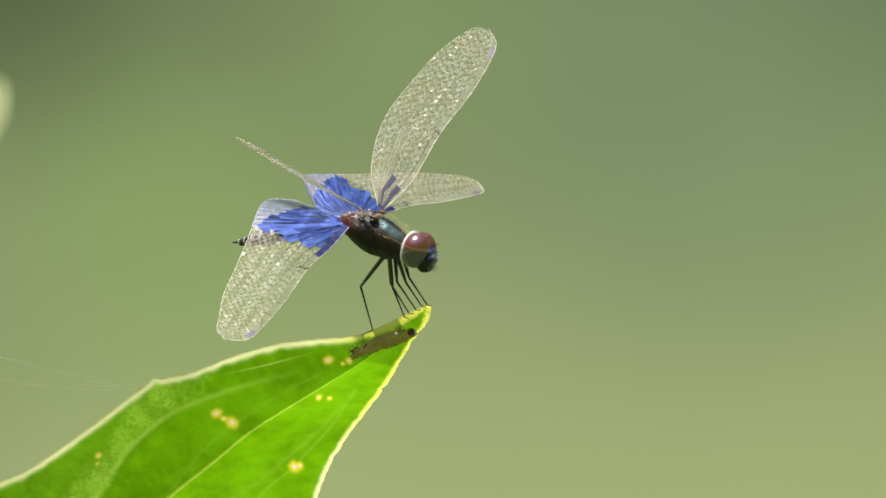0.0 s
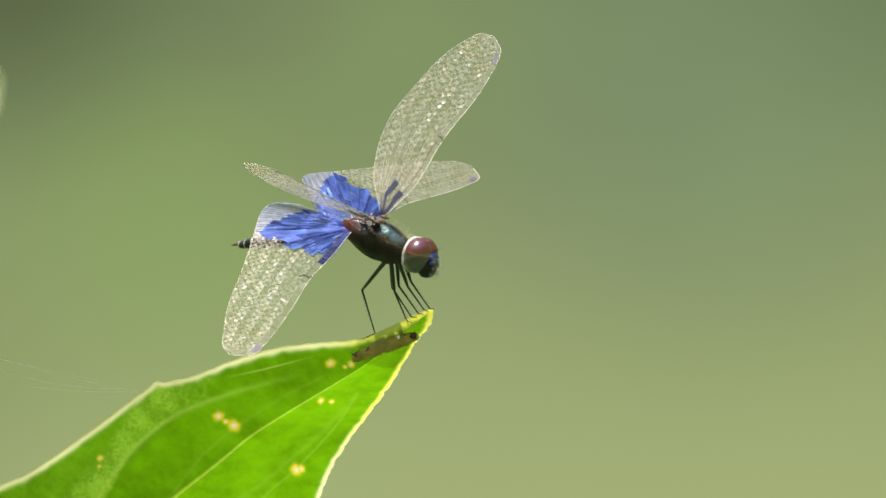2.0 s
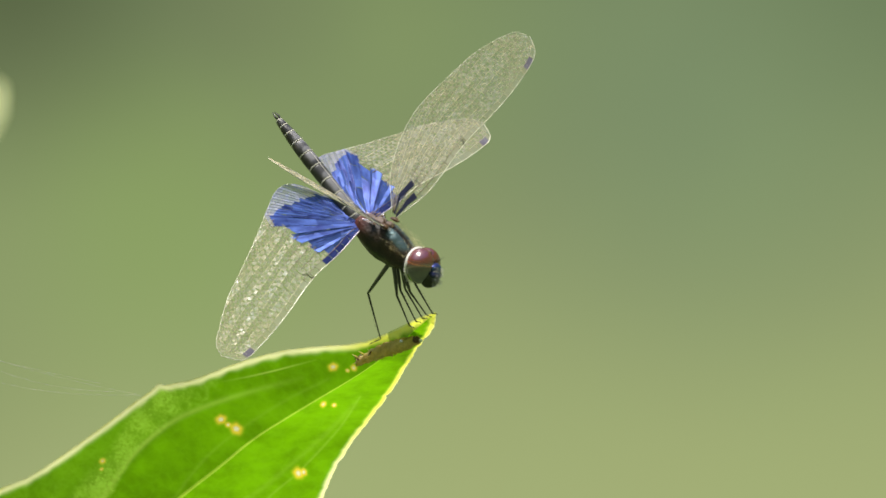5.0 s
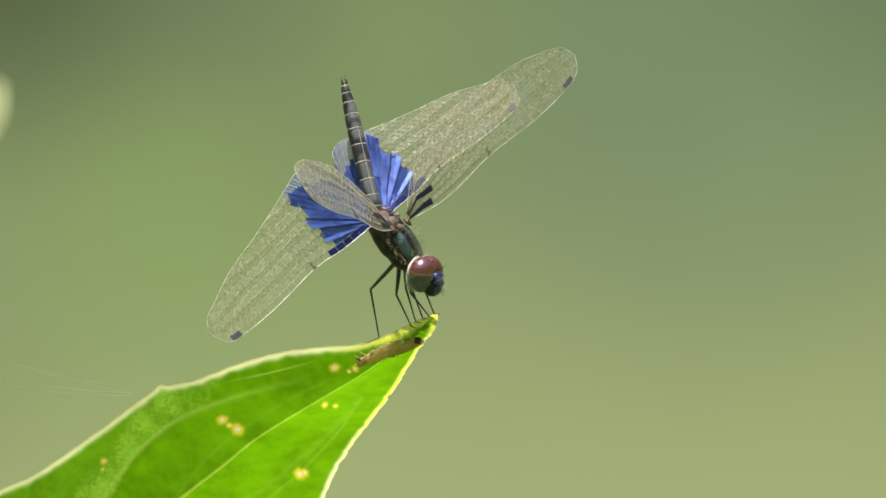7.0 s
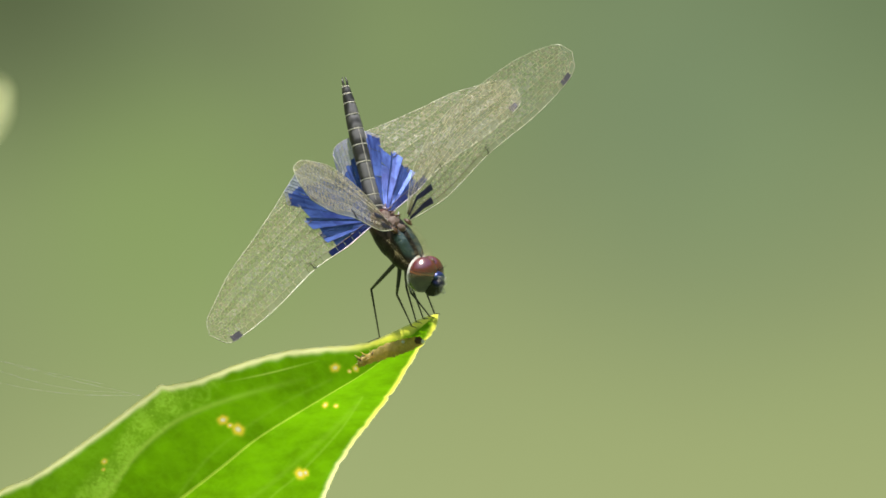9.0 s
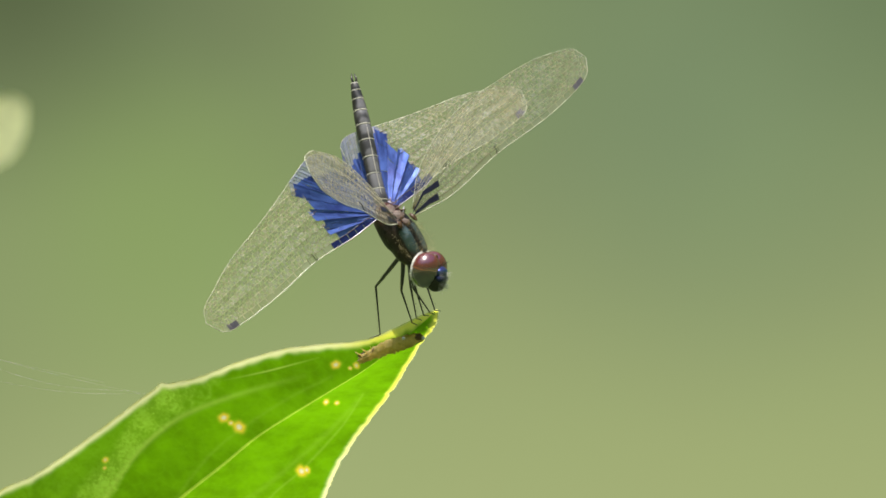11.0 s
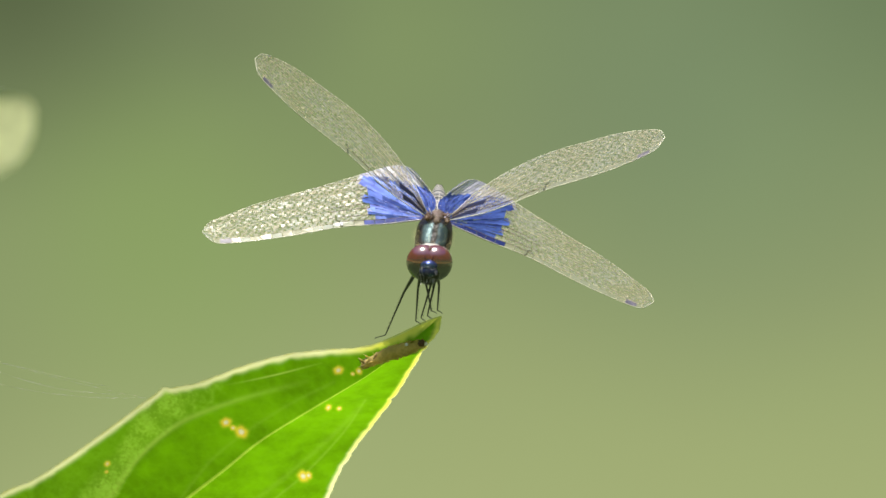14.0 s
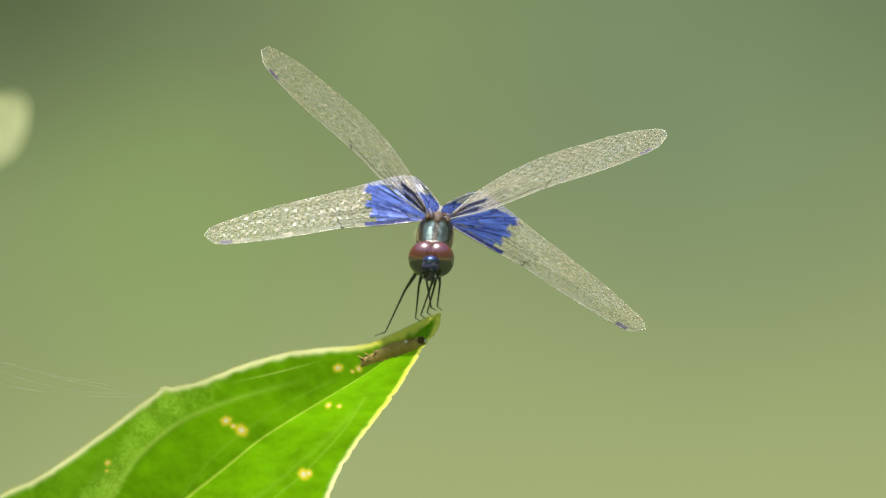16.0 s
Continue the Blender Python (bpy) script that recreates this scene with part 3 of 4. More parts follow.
    b.ellipsoid((-3.95, y1 - 0.55, -3.25), (0.17, 0.10, 0.17), 8, 12, 0.4)
    part("fleck", b, MAT_DROP, case, "white glinting fleck")
    b = Build()
    b.ellipsoid((-1.75, y1 - 0.4, -3.2), (0.18, 0.15, 0.22), 8, 12, 0.5)
    part("fleck", b, MAT_DROP, case, "white glinting fleck")
    return leaf


def leaf_depth(x, z):
    """How far back the blade lies at that place."""
    best, y = 1e9, 0.0
    for i in range(90):
        for j in range(61):
            p = leaf_point(i / 100, -1 + j / 30)
            d = (p.x - x) ** 2 + (p.z - z) ** 2
            if d < best:
                best, y = d, p.y
    return y


leaf = build_leaf()


def build_silk():
    silk = tagged(new("spider_silk"), "thin loose spider threads tied to the leaf margin", "spider silk")
    for (x0, z0), (x1, z1), sag in (((-52, -4.3), (-34.0, -9.75), 0.25), ((-52, -6.9), (-34.4, -9.7), 0.75), ((-52, -5.1), (-36.4, -9.35), 0.95), ((-52, -4.4), (-38.5, -8.4), 0.1)):
        b = Build()
        b.tube([(x0 + (x1 - x0) * u, -2 + u * 2 + leaf_depth(-34, -10.2) * u, z0 + (z1 - z0) * u - sag * math.sin(math.pi * u)) for u in (i / 30 for i in range(31))],
               [0.009 + 0.006 * noise.noise(Vector((i * 0.4, sag, 1))) for i in range(31)], 5)
        part("thread", b, MAT_SILK, silk)
    return silk


silk = build_silk()


def build_far_leaf():
    """A pale leaf well behind, out of focus."""
    b = Build()
    rows = []
    for i in range(21):
        u = i / 20
        half = 17.0 * math.sqrt(1 - (1 - u / 0.42) ** 4 if u < 0.42 else max(0.0, 1 - ((u - 0.42) / 0.58) ** 2)) + 0.1
        rows.append([(half * w, 2.5 * w * w + 4 * u, 22 - 56 * u) for w in (j / 8 - 1 for j in range(17))])
    b.grid(rows)
    ob = new("blurred_leaf", b.mesh("blurred_leaf", MAT_PALE_LEAF))
    tagged(ob, "pale sunlit leaf far behind, out of focus", "leaf")
    return ob


far_leaf = build_far_leaf()


def build_stem(name, label, path, radius):
    """A stem that rises from the ground to the leaf that it bears."""
    b = Build()
    fine = [Vector(curve_through(path, i / 40)) for i in range(41)]
    b.tube(fine, [radius * (1.6 - 0.6 * i / 40) * (1 + 0.08 * math.sin(i * 2.1)) for i in range(41)], 10)
    tagged(new(name, b.mesh(name, MAT_STEM)), label, "plant stem")


foot = leaf_point(1.0, 0.0) + Vector((-14, 12, -26)) + Vector((TIP[0], TIP[1], TIP[2])) / MM
build_stem("plant_stem", "green upright stem that bears the pointed leaf",
           [(foot.x - 60, 40, -5), (foot.x - 45, 30, 300), (foot.x - 12, foot.y + 6, 700), tuple(foot)], 1.6)
build_stem("twig", "slender green twig behind the leaf", [(-330, 2060, -5), (-310, 2030, 400), (-262, 2008, 800), (-236, 2003, 1040)], 2.6)

# ---- the dragonfly ----
# Its space: x ahead, y to its left, z up through its back.
FORE_ROOT, HIND_ROOT = (0.55, 1.26, 2.72), (-1.98, 0.83, 1.20)
HEAD_AT, ABDOMEN_AT = (5.96, 0.0, -0.28), (-2.75, 0.0, 0.60)
ABDOMEN_LENGTH = 15.5
FORE = dict(length=25.68, nodus=11.46, strip=0.62, bulge=0.0, curl=0.0, pleat=0.045,
            fan=(0.13, 0.25, 0.37, 0.48, 0.59, 0.71, 0.84),
            lead=[(0.00, 0.00), (4.72, -0.62), (11.61, 0.10), (17.94, 0.07), (22.66, 0.62), (24.73, 1.40), (25.68, 3.00)],
            trail=[(0.00, 0.69), (1.32, 1.90), (2.64, 3.30), (4.53, 4.60), (7.55, 5.98), (11.33, 6.86), (16.05, 6.75), (20.39, 6.35), (23.41, 5.42), (25.11, 4.48), (25.68, 3.00)])
HIND = dict(length=25.10, nodus=9.74, strip=0.74, bulge=1.3, curl=1.2, pleat=0.055,
            fan=(0.11, 0.22, 0.33, 0.44, 0.55, 0.67, 0.78, 0.90),
            lead=[(0.00, 0.00), (4.81, 0.10), (9.71, 0.60), (16.35, 0.27), (21.64, 0.40), (24.05, 0.95), (25.10, 2.86)],
            trail=[(0.00, 7.10), (0.40, 8.55), (1.30, 9.70), (2.80, 10.05), (5.38, 9.50), (8.65, 8.61), (13.46, 7.49), (18.27, 6.50), (22.13, 5.10), (24.34, 4.12), (25.10, 2.86)])


def warp(kind, u, v, z):
    """A light camber; the lobe behind the root bulges towards the body and curls down."""
    z += 0.006 * (v - 2.5) * (6 - v)
    if kind["bulge"] and u < 9:
        lo, hi = profile(kind["lead"], u), profile(kind["trail"], u)
        g = math.exp(-(u / 3.0) ** 2) * math.sin(math.pi * min(1.0, max(0.0, (v - lo) / (hi - lo))) ** 1.3)
        u, z = u - kind["bulge"] * g, z - kind["curl"] * g
    return u, v, z


def wing_at(kind, side, u, v, z=0.0):
    u, v, z = warp(kind, u, v, z)
    return Vector((-v, side * u, z))


def wing_spot(kind, side, u, f, up=0.0):
    """The place at u along the wing and the share f of its chord."""
    lo, hi = profile(kind["lead"], u), profile(kind["trail"], u)
    return wing_at(kind, side, u, lo + (hi - lo) * f, up)


def wing_spans(kind, n=76):
    length = kind["length"]
    return [length * math.sin(0.5 * math.pi * i / n) ** 0.9 * 0.99995 for i in range(n + 1)]


def vein_line(kind, k, u):
    """Chord place and height of the vein k at u: 0 is the front edge, 1 runs close behind it, the rest fan out and end on the rear edge."""
    lo, hi = profile(kind["lead"], u), profile(kind["trail"], u)
    length = kind["length"]
    grow = min(1.0, u / 4.0) * min(1.0, max(0.0, (length - u) / 4.0))
    z = kind["pleat"] * grow * ((1 if k % 2 else -1) + 1.3 * noise.noise(Vector((k * 3.7, u * 0.22, length))))
    first = lo + min(kind["strip"] * min(1.0, 0.25 + u / 2.5), 0.3 * (hi - lo))
    if k == 0:
        return lo, 0.0
    if k == 1:
        return first, z
    if k == len(kind["fan"]) + 2:
        return hi, 0.0
    t = u / length
    p = kind["fan"][k - 2]
    return first + (hi - first) * min(1.0, p * (1 + 0.85 * t * t + 0.10 * math.sin(3 * t + 5 * p))), z


def blue_reach(v):
    """How far out the blue reaches behind the front strip, in steps from vein to vein."""
    steps = (5.6, 5.9, 6.6, 6.2, 6.9, 6.6, 6.1, 6.5, 6.0, 5.8, 5.5)
    return steps[min(10, max(0, int(v)))]


def add_cell(b, rnd, corners, tilt, dome, fill=0.96):
    """One cell of wing skin, a little tilted and domed for itself."""
    mid = sum(corners, Vector()) / 4
    o = len(b.v)
    b.v += [tuple(mid + (c - mid) * fill + Vector((0, 0, rnd.gauss(0, tilt)))) for c in corners]
    b.v.append(tuple(mid + Vector((0, 0, rnd.uniform(-1, 1) * dome))))
    b.f += [(o + i, o + (i + 1) % 4, o + 4) for i in range(4)]


def net_cells(kind, side, skin, strip, light, dark, rnd):
    """Cells of skin between the veins, and the cross veins that part them."""
    length, lanes, hind = kind["length"], len(kind["fan"]) + 2, kind is HIND
    for k in range(lanes):
        u, i = 0.35, 0
        while u < length * 0.985:
            (va, za), (vb, zb) = vein_line(kind, k, u), vein_line(kind, k + 1, u)
            step = (1.15 if k == 0 else rnd.uniform(0.36, 0.56)) * (0.85 if u > length * 0.8 else 1.0)
            step = min(step, length * 0.992 - u)
            wide = vb - va
            if wide < 0.05:
                if k == 0:
                    u += step
                    continue
                break
            n = 1 if k == 0 else max(1, min(7, round(wide / 0.38)))
            zig = 0.0 if n == 1 else 0.2 * step
            for j in range(n):
                corners = []
                for e, q in ((0, j / n), (0, (j + 1) / n), (1, (j + 1) / n), (1, j / n)):
                    w = min(length * 0.998, u + e * step + zig * (1 if (j + i) % 2 else -1))
                    (pa, ya), (pb, yb) = vein_line(kind, k, w), vein_line(kind, k + 1, w)
                    corners.append(wing_at(kind, side, w, pa + (pb - pa) * q, ya + (yb - ya) * q))
                centre_v = va + wide * (j + 0.5) / n
                centre_u = u + step / 2
                if hind and k > 0 and centre_u < blue_reach(centre_v) - 0.1:
                    continue
                if hind and k == 0 and centre_u < 6.7:
                    add_cell(strip, rnd, [c + Vector((0, 0, 0.03)) for c in corners], 0.012, 0.03)
                    continue
                add_cell(skin, rnd, corners, 0.026, 0.025)
                net = dark if k == 0 and u < kind["nodus"] + 1 else light
                lift = Vector((0, 0, 0.012))
                net.tube([corners[0] + lift, corners[1] + lift], 0.024 if k == 0 else 0.012, 3)
                if j:
                    net.tube([corners[0] + lift, corners[3] + lift], 0.011, 3)
            u += step
            i += 1


def fan_cells(kind, side, blue, rim, ridges, rnd):
    """The pleated blue base of the hind wing: narrow lanes that fan out from the root to the lobe's rim."""
    angles = [9 + 5.5 * i for i in range(9)] + [55.4 + 2.16 * i for i in range(17)]
    angles = [a + (rnd.uniform(-2.4, 2.4) if 0 < i < 9 else 0) for i, a in enumerate(angles)]
    heights = [(-0.03, 0.10, -0.06, 0.02, 0.12, -0.08, 0.04, -0.06, 0.05, 0.0)[i] if i < 10 else (0.02 if i % 2 else -0.02) for i in range(len(angles))]
    fine = 60

    def span(a):
        """How far the ray goes to the rear edge or past the blue."""
        for i in range(1, fine * 13):
            r = i / fine
            u, v = r * math.cos(a), r * math.sin(a)
            if u > 7.2 or v > profile(kind["trail"], u):
                return r, u <= 7.2
        return 12.0, False

    def place(a, r, up):
        u, v = r * math.cos(a), 0.05 + r * math.sin(a)
        return wing_at(kind, side, max(0.001, u), v, up * min(1.0, r / 4) + 0.05)

    for i, (a0, a1) in enumerate(zip(angles, angles[1:])):
        a0, a1 = radians(a0), radians(a1)
        mid = (a0 + a1) / 2
        r, edge = span(mid)
        ends = [span(a)[0] for a in (a0, a1)]
        h0, h1 = heights[i:i + 2]
        # where the blue ends: at a step of the net, or short of the pale rim
        if edge:
            behind = min(1.0, max(0.0, (mid - radians(50)) / radians(26)))
            cut = 1 - (0.035 + 0.28 * behind ** 1.3 + rnd.uniform(-0.03, 0.03) * (0.3 + behind))
        else:
            cut = blue_reach(r * 0.93 * math.sin(mid)) / math.cos(mid) / r
        n = rnd.randint(5, 8)
        cuts = [0.05 + (cut - 0.05) * (j + (rnd.uniform(-0.3, 0.3) if 0 < j < n else 0)) / n for j in range(n + 1)]
        for c0, c1 in zip(cuts, cuts[1:]):
            add_cell(blue, rnd, [place(a0, ends[0] * c0, h0), place(a1, ends[1] * c0, h1), place(a1, ends[1] * c1, h1), place(a0, ends[0] * c1, h0)], 0.040, 0.035, 1.01)
        if edge:
            steps = [cut + (0.997 - cut) * j / 5 for j in range(6)]
            for c0, c1 in zip(steps, steps[1:]):
                add_cell(rim, rnd, [place(a0, ends[0] * c0, h0), place(a1, ends[1] * c0, h1), place(a1, ends[1] * c1, h1), place(a0, ends[0] * c1, h0)], 0.006, 0.01)
            ridges.tube([place(a0, ends[0] * c, h0 + 0.03) for c in (0.3, 0.5, 0.7, 0.85, 0.99)], 0.020, 3)
        else:
            ridges.tube([place(a0, ends[0] * c * cut, h0 + 0.03) for c in (0.06, 0.25, 0.5, 0.75, 0.99)], 0.024, 3)


def build_wing(fly, name, kind, side):
    hind, length, lanes = kind is HIND, kind["length"], len(kind["fan"]) + 2
    rnd = random.Random(31 + 2 * hind)
    skin, strip, light, dark = Build(), Build(), Build(), Build()
    net_cells(kind, side, skin, strip, light, dark, rnd)
    ob = part(name, skin, MAT_WING, fly, "clear wing with metallic blue base" if hind else "clear wing with fine net of veins")
    part("cross_vein", light, MAT_VEIN, ob, kind="stuff")
    part("ladder_vein", dark, MAT_VEIN_ROOT, ob, "dark rungs behind the front edge", kind="stuff")
    us = wing_spans(kind, 60)
    b = Build()
    b.tube([wing_spot(kind, side, u, 0.0) for u in us], [0.060 - 0.020 * i / 60 for i in range(61)], 6)
    part("front_edge", b, MAT_WING_EDGE, ob, "pale golden front edge")
    b = Build()
    b.tube([wing_spot(kind, side, u, 1.0) for u in us], [0.034 + 0.016 * noise.noise(Vector((i * 0.7, side, 2.0 * hind))) for i in range(61)], 4)
    if hind:
        b.tube([wing_at(kind, side, 0.001, 0.05 + 7.05 * i / 16) for i in range(17)], 0.036, 4)
    part("rear_edge", b, MAT_WING_EDGE, ob, "thin pale rear edge")
    # the strong veins, dark near the root and pale further out
    near, far = Build(), Build()
    for k in range(1, lanes):
        u0 = 0.3 if k == 1 or not hind else 6.2
        pts = []
        for i in range(61):
            u = u0 + (length * 0.97 - u0) * i / 60
            v, z = vein_line(kind, k, u)
            if v > profile(kind["trail"], u) - 0.04:
                break
            pts.append(wing_at(kind, side, u, v, z + 0.01))
        c = 26 if k == 1 else 16 if k < 5 else 4
        if len(pts) > c + 2:
            near.tube(pts[:c + 1], [0.046 - 0.016 * i / c for i in range(c + 1)], 4)
            far.tube(pts[c:], [0.030 - 0.012 * i / (len(pts) - c) for i in range(len(pts) - c)], 4)
    part("main_vein", far, MAT_VEIN, ob, kind="stuff")
    part("root_vein", near, MAT_VEIN_ROOT, ob, "brown vein near the root", kind="stuff")
    # the notch half way along the front edge
    b = Build()
    n = kind["nodus"]
    v1 = vein_line(kind, 1, n)[0]
    b.tube([wing_spot(kind, side, n - 0.1, 0.0, 0.05), wing_at(kind, side, n + 0.15, v1 * 0.6, 0.09), wing_at(kind, side, n + 0.1, v1 + 0.1, 0.12), wing_at(kind, side, n + 0.55, v1 + 0.45, 0.08)], [0.075, 0.055, 0.05, 0.03], 5)
    part("nodus", b, MAT_VEIN_DARK, ob, "dark notch vein")
    # the coloured cell near the tip
    b = Build()
    s0, s1 = length * 0.878, length * 0.930
    for z in (0.045, -0.045):
        b.grid([[wing_at(kind, side, u, a + (c - a) * f, z) for f in (0.06, 0.5, 1.0)]
                for u, a, c in ((u, vein_line(kind, 0, u)[0], vein_line(kind, 1, u)[0]) for u in (s0 + (s1 - s0) * i / 8 for i in range(9)))])
    part("pterostigma", b, MAT_STIGMA, ob, "small violet-grey cell near the wing tip")
    if hind:
        part("blue_strip", strip, MAT_STREAK_BLUE, ob, "dark blue cells along the front edge", kind="stuff")
        blue, rim, ridges = Build(), Build(), Build()
        fan_cells(kind, side, blue, rim, ridges, rnd)
        part("blue_patch", blue, MAT_BLUE, ob, "metallic blue jagged patch at the wing base")
        part("smoky_rim", rim, MAT_LOBE, ob, "smoky translucent rim")
        part("lobe_vein", ridges, MAT_BLUE_VEIN, ob, kind="stuff")
        # highlight along the root of the front edge, added as a pale tube
        b = Build()
        b.tube([wing_spot(kind, side, 0.3 + 6.3 * i / 16, 0.0, 0.06) for i in range(17)], [0.03 + 0.03 * math.sin(math.pi * i / 16) for i in range(17)], 6)
        part("root_glint", b, MAT_ROOT_GLINT, ob, "pale lilac glint painted along the front edge")
    else:
        for a0, a1, reach, wide in ((0.10, 0.30, 3.4, 0.62), (0.46, 0.66, 4.3, 0.58)):
            b = Build()
            for z in (0.06, 0.02):
                rows = []
                for i in range(13):
                    u = 0.15 + (reach - 0.15) * i / 12
                    lo, hi = profile(kind["lead"], u), profile(kind["trail"], min(u, 2.2))
                    v = lo + (hi - lo) * (a0 + a1) / 2
                    half = 0.10 + (wide / 2 - 0.06) * i / 12
                    rows.append([wing_at(kind, side, u + 0.12 * q, v + half * q, z + 0.05 * i / 12) for q in (-1, -0.3, 0.4, 1)])
                b.grid(rows)
            part("dark_streak", b, MAT_STREAK, ob, "blue-black wedge at the wing root")
    return ob


def hairs(b, spots, lean, length, seed, radius=0.018):
    rnd = random.Random(seed)
    for p, n in spots:
        d = (Vector(n) + Vector(lean) * 0.5 + Vector((rnd.uniform(-0.5, 0.5) for _ in range(3)))).normalized()
        k = length * rnd.uniform(0.5, 1.2)
        b.tube([Vector(p), Vector(p) + d * k * 0.5, Vector(p) + d * k + Vector(lean) * 0.2 * k], [radius, radius * 0.8, radius * 0.3], 3)


THORAX_RINGS = [(-3.6, 0.70, 0.70, 0.55), (-3.2, 0.62, 1.15, 0.95), (-2.4, 0.58, 1.60, 1.35), (-1.2, 0.42, 1.90, 1.85), (0.4, 0.22, 2.05, 2.22),
                (1.6, 0.10, 2.00, 2.20), (2.7, -0.10, 1.90, 1.95), (3.6, -0.2, 1.62, 1.55), (4.3, -0.25, 1.15, 1.05), (5.0, -0.28, 0.55, 0.60)]


def build_body(fly):
    b = Build()
    fine = []
    for i in range(46):
        fine.append(curve_through(THORAX_RINGS, i / 45))
    rows = []
    k = 28
    for x, cz, ry, rz in fine:
        ring = []
        for j in range(k):
            a = 2 * math.pi * j / k
            groove = 1 - 0.05 * math.exp(-((abs(math.cos(a)) - 0.75) / 0.12) ** 2) - 0.06 * math.exp(-(math.cos(a) / 0.10) ** 2) * (1 if math.sin(a) > 0 else 0)
            wob = 1 + 0.05 * noise.noise(Vector((x * 1.1, math.cos(a) * 2, math.sin(a) * 2)))
            ring.append((x, ry * math.cos(a) * groove * wob, cz + rz * math.sin(a) * groove * wob))
        rows.append(ring)
    o = b.grid(rows, True)
    b.cap(o, k, True)
    b.cap(o + (len(rows) - 1) * k, k)
    thorax = part("thorax", b, MAT_THORAX, fly, "dark hairy thorax with teal metallic bands")
    # pale plates and wing hinges on the back
    for side in (-1, 1):
        for root in (FORE_ROOT, HIND_ROOT):
            b = Build()
            b.ellipsoid((root[0], side * root[1] * 0.9, root[2] - 0.15), (0.55, 0.30, 0.22), 8, 12, 0.25)
            part("wing_hinge", b, MAT_CASE_DARK, thorax, "brown wing hinge")
    for x, z, rx, ry in ((-2.9, 1.45, 0.75, 0.62), (-1.7, 2.0, 0.70, 0.55), (-0.5, 2.32, 0.65, 0.62), (0.65, 2.42, 0.50, 0.40)):
        b = Build()
        b.ellipsoid((x, 0, z), (rx, ry, 0.30), 10, 16, 0.35)
        part("back_plate", b, MAT_PLATE, thorax, "pale plate between the wings")
    rnd = random.Random(17)
    for i in range(26):
        b = Build()
        side = 1 if i % 2 else -1
        x = rnd.uniform(-3.2, 0.9)
        z = 2.42 - 0.09 * (x - 0.6) ** 2 + rnd.uniform(-0.15, 0.3)
        p = Vector((x, side * rnd.uniform(0.45, 1.25), z))
        d = Vector((rnd.uniform(-1, 1), side * rnd.uniform(0.1, 0.9), rnd.uniform(-0.2, 0.7))).normalized()
        b.tube([p - d * 0.4, p - d * 0.1, p + d * 0.25, p + d * 0.5], [0.03, 0.10, 0.08, 0.02], 6)
        # every third plate is pale lilac, a sun glint put into its colour
        part("wing_root_plate", b, (MAT_PLATE, MAT_CASE_DARK, MAT_ROOT_GLINT)[i % 3], thorax)
    rnd = random.Random(3)
    spots = []
    for _ in range(330):
        x = rnd.uniform(0.6, 4.6)
        _, cz, ry, rz = min(fine, key=lambda r: abs(r[0] - x))
        a = math.pi / 2 + (rnd.gauss(0, 0.45) if rnd.random() < 0.5 else rnd.choice((-1.0, 1.0)) * rnd.uniform(0.95, 1.12))
        spots.append(((x, ry * math.cos(a), cz + rz * math.sin(a)), (0.2, math.cos(a), math.sin(a))))
    b = Build()
    hairs(b, spots, (0.4, 0, 0.1), 0.95, 11, 0.006)
    part("thorax_hair", b, MAT_HAIR, thorax, "fine golden hair", kind="stuff")
    return thorax


